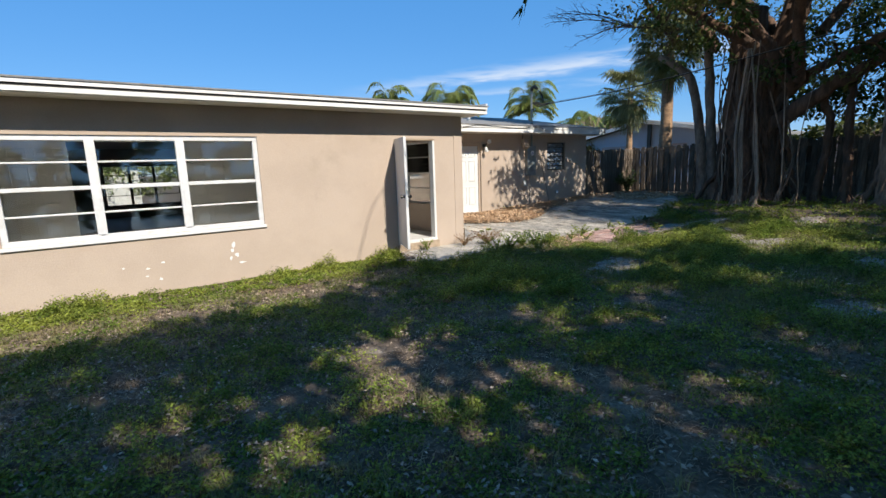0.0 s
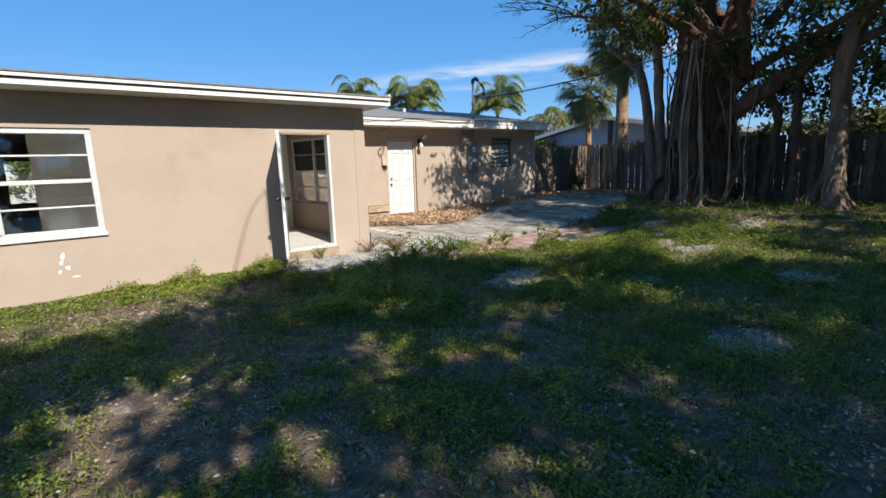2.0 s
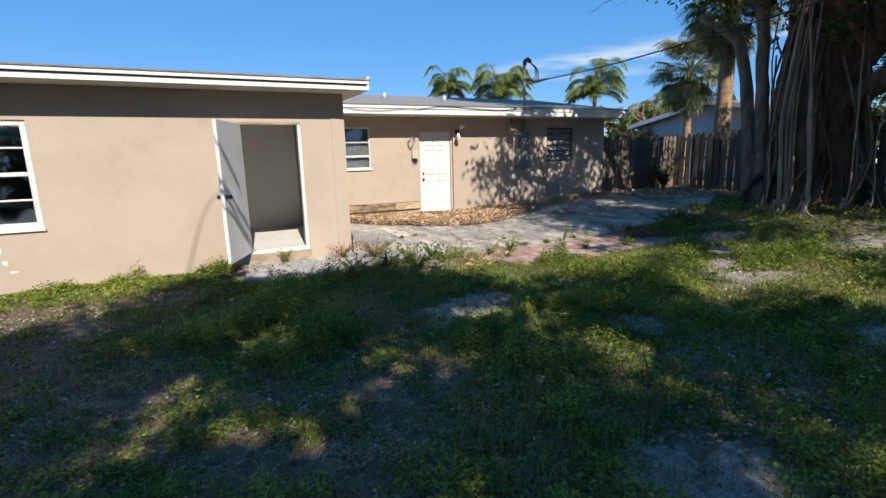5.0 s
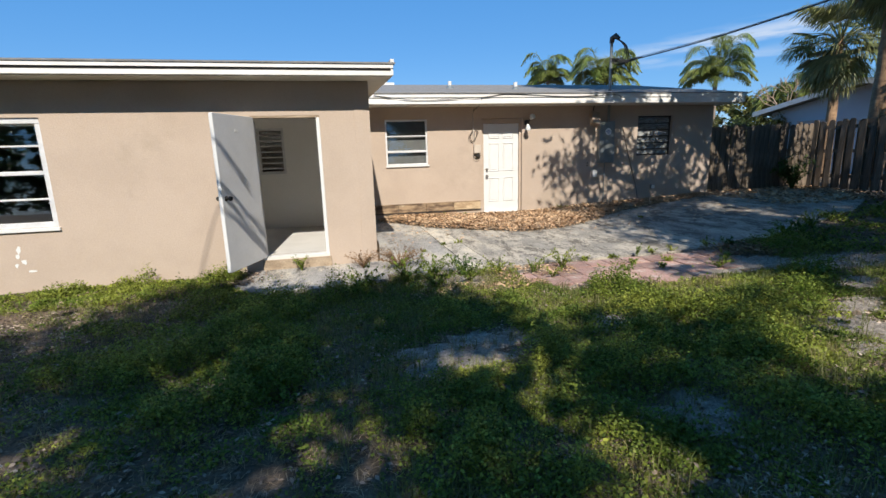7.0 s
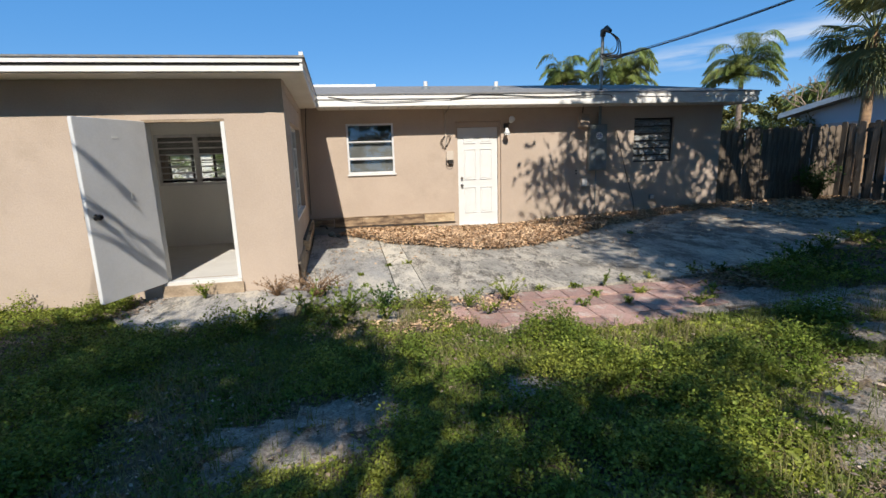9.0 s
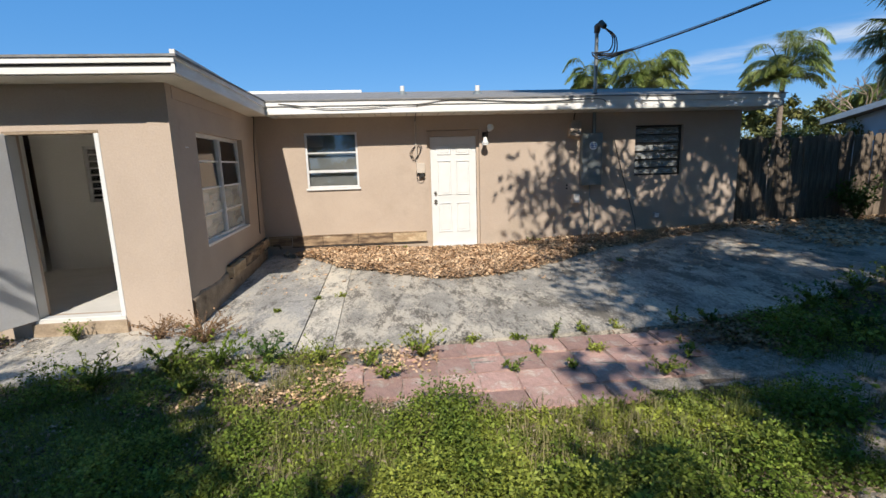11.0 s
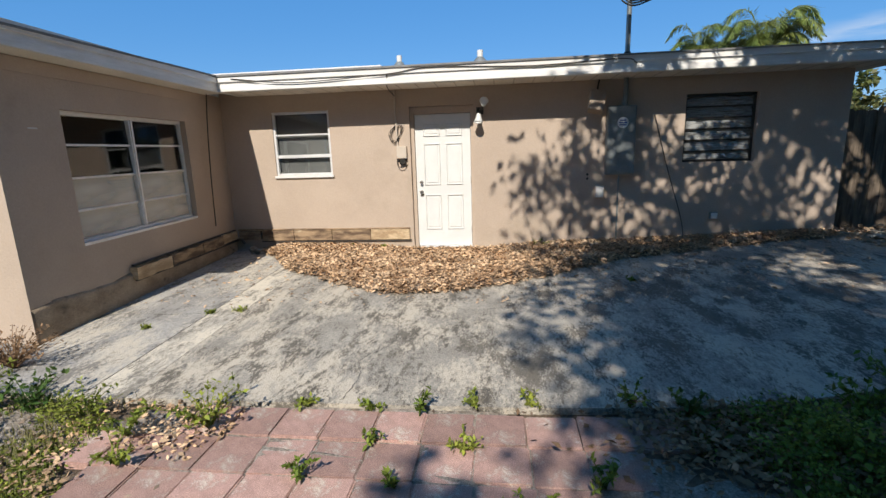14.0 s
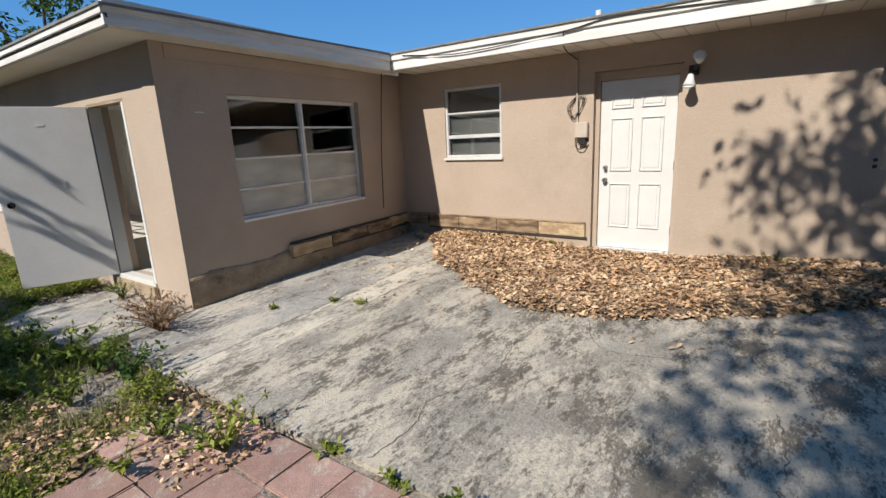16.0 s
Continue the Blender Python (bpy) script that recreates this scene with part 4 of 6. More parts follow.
    # limbs
    limbs = [[(15.9, 5.2, 3.4), (14.6, 5.9, 5.2), (12.6, 6.6, 6.0), (10.6, 7.2, 6.3)], [(15.8, 5.0, 3.6), (14.0, 4.6, 5.6), (12.0, 4.4, 6.5), (10.2, 4.6, 6.8)],
             [(16.1, 5.9, 2.3), (16.0, 4.95, 2.85), (16.0, 4.1, 3.5), (16.0, 3.2, 3.9), (15.9, 1.2, 4.5), (15.7, -1.0, 5.2)], [(16.1, 5.8, 2.8), (16.0, 4.8, 3.75), (16.0, 3.9, 4.15), (15.8, 2.4, 4.9), (15.5, 0.3, 6.0)], [(16.1, 5.9, 3.3), (16.0, 5.5, 4.7), (15.9, 4.9, 6.4), (15.6, 4.4, 8.0)],
             [(16.2, 5.4, 4.5), (16.9, 6.8, 6.2), (17.2, 8.2, 7.2), (17.2, 9.6, 8.0)], [(16.0, 5.3, 5.0), (15.6, 5.4, 7.5), (15.4, 5.6, 9.4)],
             [(16.4, 4.8, 4.8), (18.0, 4.0, 6.6), (20.0, 3.4, 7.6)], [(15.8, 5.5, 4.2), (14.4, 7.2, 5.6), (13.0, 8.4, 6.4)], [(15.9, 2.6, 4.8), (14.4, 2.0, 6.0), (12.4, 1.8, 6.9)],
             [(15.7, 7.1, 4.8), (15.4, 7.7, 5.8), (14.9, 8.4, 6.8)], [(16.0, 8.4, 5.1), (15.0, 8.6, 5.9), (13.6, 8.4, 6.3)]]
    for k, pts in enumerate(limbs):
        pieces = [limb_np(rng, pts, 0.24 if k in (2, 4) else 0.16, 0.035, 9, 18)]
        P = smoothline(pts, 18)
        for q in range(7):
            a = P[rng.integers(6, 17)]
            d = unit(rng, 1)[0] * np.array([1, 1, 0.5]) * rng.uniform(0.7, 1.6)
            pieces.append(limb_np(rng, [a, a + d * 0.5 + (0, 0, 0.15), a + d], 0.045, 0.01, 5, 7))
        v, f = merged(pieces)
        raw("limb", v, f, BARK, t, True)
    # bare twigs reaching out over the yard
    a0 = np.array((15.0, 9.42, 5.88))
    pieces = []
    for k, e in enumerate(((15.0, 12.25, 7.02), (15.0, 11.33, 5.96), (15.0, 12.89, 6.89))):
        Q = smoothline([(15.6, 8.2, 5.6), a0, np.array(e) * 0.5 + a0 * 0.5 + (0, 0, 0.15), e], 16)
        pieces.append(tube_np(Q, np.linspace(0.035, 0.008, 16), 6, 0.1, rng))
        for q in range(22):
            b0 = Q[rng.integers(5, 16)]
            d = (np.array(e) - a0) * 0.25 + unit(rng, 1)[0] * rng.uniform(0.25, 0.55)
            pieces.append(limb_np(rng, [b0, b0 + d * 0.5 + (0, 0, 0.06), b0 + d], 0.010, 0.003, 4, 6))
            pieces.append(limb_np(rng, [b0 + d * 0.6, b0 + d * 0.8 + unit(rng, 1)[0] * 0.12, b0 + d + unit(rng, 1)[0] * 0.25], 0.005, 0.002, 4, 5))
    v, f = merged(pieces)
    raw("bare_twigs", v, f, BARK, t, True)["label"] = "leafless grey twigs"
    # crown; many clumps sit out of view, placed to shade patio and wall
    cs = []
    for cx, cy, cz, rx, ry, rz, n in ((15.9, 5.0, 7.6, 4.4, 5.0, 2.4, 120), (12.0, 6.0, 5.9, 2.7, 1.9, 0.9, 54), (12.2, 3.6, 7.0, 2.8, 2.2, 1.0, 44), (15.2, 7.0, 5.6, 2.2, 1.8, 1.2, 40), (16.2, 3.6, 4.6, 2.6, 6.0, 1.3, 80), (13.2, 0.9, 7.0, 3.0, 3.4, 1.2, 185), (14.4, -2.6, 6.6, 3.0, 2.6, 1.3, 26), (11.6, -2.1, 6.9, 2.1, 1.3, 0.9, 46), (10.2, 3.8, 7.5, 0.7, 1.0, 0.5, 5), (10.1, -0.1, 7.2, 0.9, 1.2, 0.5, 6), (10.2, 1.8, 7.3, 0.8, 0.9, 0.5, 9), (14.6, 0.9, 7.2, 1.9, 1.5, 0.7, 75), (10.7, -0.6, 7.0, 1.1, 1.3, 0.6, 36), (11.2, -0.5, 7.0, 1.3, 1.6, 0.8, 90), (11.1, 1.3, 7.1, 1.0, 1.2, 0.7, 34), (10.7, -1.7, 7.0, 1.1, 0.9, 0.7, 36), (14.0, 7.6, 8.3, 3.0, 2.4, 0.7, 90), (17.6, 2.0, 3.1, 0.8, 5.0, 0.5, 60), (17.2, 3.0, 6.2, 2.4, 6.0, 1.9, 75), (15.6, 2.6, 6.4, 2.6, 3.4, 1.0, 60), (16.6, 0.5, 6.4, 3.4, 4.5, 2.2, 110), (17.8, 6.0, 7.0, 2.5, 3.2, 2.4, 36), (16.8, 1.0, 4.4, 2.0, 4.0, 0.8, 34), (17.2, 1.8, 3.7, 1.2, 4.6, 0.9, 95), (17.4, -3.5, 4.4, 1.6, 3.0, 1.4, 60), (18.6, 2.6, 5.4, 1.2, 5.2, 1.6, 130)):
        u = unit(rng, n) * (rng.random((n, 1)) ** 0.4)
        cs.append(np.array([cx, cy, cz]) + u * np.array([rx, ry, rz]))
    cs = np.concatenate(cs)
    over = (cs[:, 2] - 0.9 * (10.86 - cs[:, 1]) > -0.2) & (cs[:, 2] - 0.9 * (10.86 - cs[:, 1]) < 3.2) & (cs[:, 0] > 11.6) & (cs[:, 0] < 18)
    cs = cs[~(over & (rng.random(len(cs)) < 0.26))]      # clumps that shade the house wall are thinned, to lighten their shadow
    high = (cs[:, 0] > 14.5) & (cs[:, 2] > 4.4) & (cs[:, 1] > 1.0)
    cs = cs[~(high & (rng.random(len(cs)) < 0.42))]      # sky shows between the boughs
    for pick, mat in ((rng.random(len(cs)) < 0.6, LEAF), (None, LEAF_B)):
        sel = pick if pick is not None else ~first
        first = sel
        v, f = clump_leaves(rng, cs[sel], rng.uniform(0.28, 0.62, sel.sum()), 60, 0.148)
        raw("crown", v, f, mat, t)
    n = 36
    u = unit(rng, n)
    cs = np.array([14.2, 7.6, 6.2]) + u * np.array([2.6, 1.4, 1.2])
    v, f = clump_leaves(rng, cs, rng.uniform(0.3, 0.6, n), 60, 0.13)
    raw("crown_edge", v, f, LEAF_B, t)

    # unseen leaves added overhead, to keep sky light off the patio
    n = 420
    cs = np.stack([rng.uniform(10.6, 18.5, n), rng.uniform(5.4, 11.0, n), rng.uniform(8.4, 10.6, n)], -1)
    v, f = clump_leaves(rng, cs, rng.uniform(0.4, 0.8, n), 46, 0.26)
    raw("high_crown", v, f, LEAF, t)


fig_tree()


def shade_tree(name, x, y, region, n, seed, label, gaps=(), size=(0.32, 0.66, 52, 0.24), soft=0.15):
    """A broad tree behind the walk, known by its shade: trunk, limbs and a crown that spans the region (x0, x1, y of its shade's edge)."""
    rng = np.random.default_rng(seed)
    t = tagged(new(name), label, "tree")
    z0 = gz(x, y)
    v, f = merged([limb_np(rng, [(x, y, z0 - 0.1), (x + 0.1, y, 2.0), (x, y + 0.2, 4.6)], 0.42, 0.28, 14, 12), ])
    raw("trunk", v, f, BARK, t, True)
    cs = []
    if region is None:
        cs = list(np.array([x, y, 6.6]) + unit(rng, n) * np.array([2.6, 3.4, 1.7]))
    while len(cs) < n:
        gx, gy = rng.uniform(region[0], region[1]), rng.uniform(-2.5, 6.6)
        if gy < region[2](gx) + rng.normal() * (0.12 if gx < 6.4 else soft) and all(((gx - a) / (0.8 * r + 0.12)) ** 2 + ((gy - b) / (0.8 * r + 0.18)) ** 2 > 1 for a, b, r in gaps):
            z = rng.uniform(5.6, 8.2)
            # set back along the sun's way from the ground the clump shades
            cs.append((gx - 0.08 * z, gy - 1.11 * z, z))
    cs = np.array(cs)
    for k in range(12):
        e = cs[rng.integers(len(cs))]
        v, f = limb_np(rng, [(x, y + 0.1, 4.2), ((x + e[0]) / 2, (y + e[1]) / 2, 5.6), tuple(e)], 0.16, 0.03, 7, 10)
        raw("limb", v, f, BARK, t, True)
    v, f = clump_leaves(rng, cs, rng.uniform(size[0], size[1], n), size[2], size[3])
    raw("crown", v, f, LEAF, t)
    return t


def shade_edge(x):
    """How far the shade of the near tree reaches towards the house."""
    return float(np.interp(x, (-8, 1.9, 2.6, 3.5, 6.0, 6.4, 6.8, 8.0, 9.5), (5.3, 5.25, 5.6, 6.35, 6.2, 5.2, 3.9, 2.6, 1.9)))


# gaps in the crown through which the sun reaches the lawn: where it falls, and how wide
GAPS = [(6.75, 2.8, 0.15), (6.22, 2.35, 0.18), (6.28, 1.95, 0.12), (4.86, 3.55, 0.18), (4.37, 2.63, 0.18), (4.82, 3.1, 0.2), (5.92, 3.94, 0.2), (3.44, 3.04, 0.2), (7.17, 1.95, 0.12), (7.0, 1.48, 0.12),
        (6.42, 1.05, 0.1), (2.41, 2.15, 0.15), (3.2, 1.6, 0.1), (1.5, 2.72, 0.35), (2.51, 1.47, 0.12), (1.36, 3.53, 0.25), (3.15, 1.06, 0.08), (3.37, 3.03, 0.15), (2.28, 2.55, 0.15), (1.67, 1.96, 0.2),
        (1.7, 3.64, 0.3), (2.19, 3.6, 0.3), (4.9, 6.4, 0.2), (5.6, 6.5, 0.3), (0.2, 3.3, 0.3), (0.6, 2.4, 0.25), (5.4, 2.9, 0.2), (3.9, 4.4, 0.2)]
near_tree = shade_tree("shade_tree", 0.5, -8.0, (-6, 9.5, shade_edge), 1650, 21, "unseen leafy tree behind the walk, its crown shaped to its shade", GAPS, (0.22, 0.42, 38, 0.22), 0.6)


def drooping_bough():
    """An unseen bough added on the sun's way to the open door, to streak it with shade."""
    rng = np.random.default_rng(27)
    pieces = [limb_np(rng, [(0.5, -7.8, 4.4), (1.6, -4.0, 6.6), (3.0, 0.2, 6.7), (3.65, 2.7, 5.3)], 0.022, 0.003, 6, 22)]
    for a, b, r in (((3.72, 3.10, 4.78), (3.90, 3.56, 4.28), 0.030), ((3.70, 3.02, 4.40), (4.02, 3.80, 3.60), 0.045), ((3.71, 3.12, 4.00), (3.98, 3.66, 3.50), 0.030), ((3.70, 3.0, 4.30), (4.04, 3.9, 3.30), 0.03)):
        a, b = np.array(a), np.array(b)
        pieces.append(limb_np(rng, [(3.65, 2.7, 5.3), a, a * 0.5 + b * 0.5, b], 0.006, r * 0.5, 6, 16))
        n = 46
        C = a + (b - a) * rng.uniform(0.1, 1.05, (n, 1)) + rng.normal(size=(n, 3)) * 0.015
        D = (b - a) / np.linalg.norm(b - a) + rng.normal(size=(n, 3)) * 0.16
        pieces.append(leaf_quads(C, D, unit(rng, n), rng.uniform(0.12, 0.26, n), rng.uniform(0.02, 0.04, n)))
    raw("drooping_bough", *merged(pieces), LEAF, near_tree)


drooping_bough()
shade_tree("shade_tree", -14.5, 12.8, None, 70, 23, "broadleaf tree rising behind the wing roof")
shade_tree("shade_tree", 10.5, -9.0, (7.0, 16, lambda x: float(np.interp(x, (7.0, 9.0, 9.4, 9.8, 12.0, 13.0, 16.0), (4.5, 4.9, 6.1, 6.45, 6.4, 4.2, 3.0)))), 330, 22, "unseen leafy tree at the sunny side, its crown shaped to its shade",
           [(10.1, 3.6, 1.1), (11.6, 4.4, 1.0), (9.4, 2.6, 0.8), (12.9, 3.9, 1.0), (9.6, 5.0, 0.5), (8.1, 4.7, 0.7), (8.7, 3.5, 0.5), (7.5, 5.2, 0.5), (11.5, 6.0, 0.9), (10.9, 6.3, 0.4)], (0.22, 0.42, 40, 0.2))


def queen_palm(x, y, h, size, seed, mat=PALM, label="slender palm with arching feathery fronds"):
    rng = np.random.default_rng(seed)
    t = tagged(new("palm_tree"), label, "palm tree", "palms behind the house")
    z0 = gz(x, y) - 0.1
    P = smoothline([(x + rng.normal() * 0.3, y, z0), (x, y, h * 0.5), (x, y, h)], 14)
    v, f = tube_np(P, np.linspace(0.19, 0.13, 14), 10, 0.03, rng)
    raw("trunk", v, f, PALMBARK, t, True)
    pieces, ribs = [], []
    for k in range(36):
        a = k * 2.4 + rng.normal() * 0.2
        lift = rng.uniform(-0.1, 2.7)
        L = size * rng.uniform(0.8, 1.1)
        out = np.array([math.cos(a), math.sin(a), 0])
        Q = smoothline([np.array([x, y, h]), np.array([x, y, h]) + out * L * 0.35 + (0, 0, L * 0.33 * lift), np.array([x, y, h]) + out * L * 0.72 + (0, 0, L * (0.40 * lift - 0.06)),
                        np.array([x, y, h]) + out * L * 1.0 + (0, 0, L * (0.36 * lift - 0.34))], 30)
        ribs.append(tube_np(Q, np.linspace(0.03, 0.008, 30), 5))
        m = 92
        tt = np.linspace(4, 28.9, m)
        B = np.array([Q[int(c)] * (1 - c % 1) + Q[min(int(c) + 1, 29)] * (c % 1) for c in tt])
        T_ = np.gradient(B, axis=0)
        T_ /= np.linalg.norm(T_, axis=1, keepdims=True)
        S = np.cross(T_, (0, 0, 1.0))
        S /= np.linalg.norm(S, axis=1, keepdims=True) + 1e-9
        for sgn in (-1, 1):
            D = S * sgn * 0.9 + T_ * 0.65 + np.array([0, 0, -0.55]) + rng.normal(size=(m, 3)) * 0.2
            LL = size * 0.33 * np.sin(np.linspace(0.5, 2.9, m)) * rng.uniform(0.8, 1.15, m)
            pieces.append(leaf_quads(B, D, np.tile((0, 0, 1.0), (m, 1)), LL, np.full(m, 0.045)))
    v, f = merged(pieces + ribs)
    raw("crown", v, f, mat, t)


def fan_palm(x, y, h, r, seed, tr=0.2):
    rng = np.random.default_rng(seed)
    t = tagged(new("fan_palm"), "tall cabbage palm with hanging fan leaves", "palm tree")
    z0 = gz(x, y) - 0.1
    P = smoothline([(x, y, z0), (x + 0.05, y, h * 0.5), (x, y, h)], 14)
    v, f = tube_np(P, np.linspace(tr * 1.1, tr * 0.85, 14), 10, 0.04, rng)
    raw("trunk", v, f, FANBARK, t, True)
    pieces = []
    for k in range(72):
        a = k * 2.4
        el = rng.uniform(-1.35, 1.15)
        out = np.array([math.cos(a) * math.cos(el), math.sin(a) * math.cos(el), math.sin(el)])
        c = np.array([x, y, h]) + out * r * rng.uniform(0.42, 0.6)
        pieces.append(tube_np(np.array([[x, y, h - 0.1], c * 0.5 + np.array([x, y, h]) * 0.5 + (0, 0, 0.08), c]), [0.022, 0.016, 0.012], 4))
        side = np.cross(out, (0, 0, 1.0))
        side /= np.linalg.norm(side) + 1e-9
        m = 30
        th = np.linspace(-2.0, 2.0, m)
        D0 = np.cos(th)[:, None] * out + np.sin(th)[:, None] * side
        L = r * rng.uniform(0.36, 0.48) * (0.75 + 0.25 * np.cos(th)) * rng.uniform(0.9, 1.1, m)
        nn = np.tile(np.cross(side, out), (m, 1))
        pieces.append(leaf_quads(np.tile(c, (m, 1)), D0 + np.array([0, 0, -0.15]), nn, L * 0.72, np.full(m, 0.055)))
        E = c + (D0 + np.array([0, 0, -0.15])) / np.linalg.norm(D0 + np.array([0, 0, -0.15]), axis=1, keepdims=True) * (L * 0.55)[:, None]
        pieces.append(leaf_quads(E, D0 * 0.7 + np.array([0, 0, -0.75]) + rng.normal(size=(m, 3)) * 0.12, nn, L * 0.6, np.full(m, 0.035)))
    v, f = merged(pieces)
    raw("crown", v, f, PALM_D, t)


for k, (x, y, h, sz) in enumerate(((23.9, 40.6, 7.3, 2.2), (22.8, 29.9, 5.5, 2.3), (30.2, 28.5, 5.9, 2.3), (37.0, 29.0, 3.9, 2.3), (41.0, 27.0, 4.3, 2.3), (45.0, 33.0, 4.8, 2.5))):
    queen_palm(x, y, h, sz, 40 + k)
fan_palm(21.6, 13.75, 4.8, 1.9, 51, 0.15)
fan_palm(19.3, 10.63, 6.1, 1.9, 52, 0.24)


def shrub(name, x0, x1, y0, y1, z1, n, seed, mat, label, size=0.14):
    rng = np.random.default_rng(seed)
    c = np.stack([rng.uniform(x0, x1, n), rng.uniform(y0, y1, n), rng.uniform(0.2, 1, n) ** 0.6 * z1], -1)
    v, f = clump_leaves(rng, c, rng.uniform(0.25, 0.5, n), 60, size)
    o = raw(name, v, f, mat)
    tagged(o, label, "hedge", kind="stuff")


shrub("hedge", 16.0, 24.0, 17.5, 19.5, 2.5, 160, 61, LEAF_B, "green hedge showing above the board fence")
shrub("hedge", -3.0, 8.0, 24.5, 26.0, 2.2, 140, 62, PALM, "sunlit garden greenery seen through the house")
# these two rows stand out of view and cut the low sky's light
shrub("south_trees", -16, 26, -19, -16, 7.0, 420, 64, LEAF, "dense row of trees out of view, holding back the low sky", 0.34)
shrub("south_hedge", -14, 22, -15.5, -14, 3.2, 520, 65, LEAF, "unseen hedge added to keep the low sky out of the window reflections", 0.26)
shrub("hedge_east", 19.6, 21.5, -9.0, 7.5, 2.7, 260, 66, LEAF_B, "shaded greenery behind the yard fence", 0.2)
shrub("far_trees", 24, 60, 30, 38, 5.0, 260, 63, LEAF_B, "distant tree line beyond the gardens", 0.4)


def bare_tree(x, y, h, seed):
    rng = np.random.default_rng(seed)
    t = tagged(new("bare_tree"), "leafless pale tree behind the hedge", "tree")
    z0 = gz(x, y)
    pieces = []

    def grow(p, d, ln, r, depth):
        e = p + d * ln
        pieces.append(tube_np(smoothline([p, p + d * ln * 0.5 + rng.normal(size=3) * ln * 0.06, e], 6), np.linspace(r, r * 0.65, 6), 5))
        if depth:
            for _ in range(3):
                nd = d + rng.normal(size=3) * 0.5
                nd[2] = abs(nd[2]) * 0.7 + 0.15
                grow(e, nd / np.linalg.norm(nd), ln * 0.68, r * 0.6, depth - 1)
    grow(np.array([x, y, z0]), np.array([0, 0, 1.0]), h * 0.4, 0.09, 4)
    v, f = merged(pieces)
    raw("branches", v, f, BARK_L, t, True)


bare_tree(24.6, 18.0, 3.9, 71)


# ---- neighbouring houses ----
def gable_house(name, x0, x1, y0, y1, zl, zr, wall_mat, label):
    """A low gabled house, ridge along x, the gable towards the yard."""
    h = tagged(new(name), label, "house")
    ym = (y0 + y1) / 2
    bm = bmesh.new()
    pts = [(y0, 0.0), (y1, 0.0), (y1, zl), (ym, zr), (y0, zl)]
    f = bm.faces.new([bm.verts.new((x0, y, z)) for y, z in pts])
    ex = bmesh.ops.extrude_face_region(bm, geom=[f])
    bmesh.ops.translate(bm, vec=(x1 - x0, 0, 0), verts=[v for v in ex["geom"] if isinstance(v, bmesh.types.BMVert)])
    part("wall", bm, wall_mat, h)
    o = 0.5
    sl = (zr - zl) / (ym - y0)
    for s_, ye in ((1, y0 - o), (-1, y1 + o)):
        zb = zl - sl * o
        roof_sheet("roof", [(x0 - 0.5, ye, zb + 0.17), (x1, ye, zb + 0.17), (x1, ym, zr + 0.17), (x0 - 0.5, ym, zr + 0.17)], 0.14, SHINGLE, h)
        roof_sheet("fascia", [(x0 - 0.53, ye, zb + 0.18), (x0 - 0.501, ye, zb + 0.18), (x0 - 0.501, ym, zr + 0.18), (x0 - 0.53, ym, zr + 0.18)], 0.19, FASCIA, h)
    for yc in (ym - 1.5, ym + 1.9):
        bm = bmesh.new()
        box(bm, x0 - 0.05, x0 + 0.02, yc - 0.75, yc + 0.75, 1.0, 2.35)
        w = part("window", bm, PINKWALL, h, "window with a pink surround")
        bm = bmesh.new()
        box(bm, x0 - 0.06, x0 - 0.051, yc - 0.62, yc + 0.62, 1.1, 2.22)
        part("pane", bm, BLIND, w)
    boxpart("downpipe", (x0 - 0.12, x0 - 0.02, ym - 0.35, ym - 0.15, 0.2, zr - 0.1), BRONZE, h, "dark vertical pipe on the gable")


gable_house("neighbour_house", 24.0, 36.0, 10.4, 18.2, 2.76, 3.5, NEIGH, "pale blue neighbouring house with a low gable and white trim")
nh = tagged(new("neighbour_bungalow"), "long pinkish neighbouring bungalow with white fascia", "house")
boxpart("wall", (30.0, 40.0, -14.0, 8.0, 0, 2.7), PINKWALL, nh, bev=0)
boxpart("fascia", (29.2, 29.3, -14.8, 8.6, 2.65, 2.9), VINYL, nh, bev=0)
boxpart("roof", (29.3, 41.0, -14.8, 8.6, 2.72, 2.95), SHINGLE, nh, bev=0)

shed = tagged(new("garden_shed"), "white sunlit garden shed beyond the house", "shed")
boxpart("wall", (-4.2, 1.6, 25.0, 28.0, 0.0, 2.1), FASCIA, shed, bev=0)
boxpart("roof", (-4.5, 1.9, 24.7, 28.3, 2.1, 2.25), SHINGLE, shed, bev=0)
for x in (-2.6, -0.4):
    boxpart("door", (x - 0.45, x + 0.45, 24.95, 24.998, 0.05, 1.95), INNER, shed)

# ---- fittings on the house walls ----
mast = tagged(new("service_mast"), "grey steel service mast above the roof with weatherhead", "mast")
tube("pipe", [(11.50, 10.78, 2.12), (11.50, 10.78, 2.5), (11.50, 10.78, 3.2), (11.50, 10.78, 3.85)], 0.032, GREYMETAL, mast, 10)
tube("weatherhead", [(11.50, 10.78, 3.82), (11.50, 10.76, 3.92), (11.53, 10.68, 3.95), (11.56, 10.60, 3.88)], [0.05, 0.06, 0.06, 0.045], BRONZE, mast, 10)
tube("roof_boot", [(11.50, 10.78, 2.70), (11.50, 10.78, 2.76), (11.50, 10.78, 2.82)], [0.10, 0.07, 0.04], BRONZE, mast, 10)
wire = tagged(new("service_cable"), "black twisted overhead service cable with drip loops", "cable")
tube("cable", [(11.50, 10.75, 3.45), (11.9, 10.2, 3.42), (13.2, 7.6, 3.75), (15.5, 3.0, 4.75), (20.0, -6.0, 7.4)], 0.012, RUBBER, wire, 6, 60)
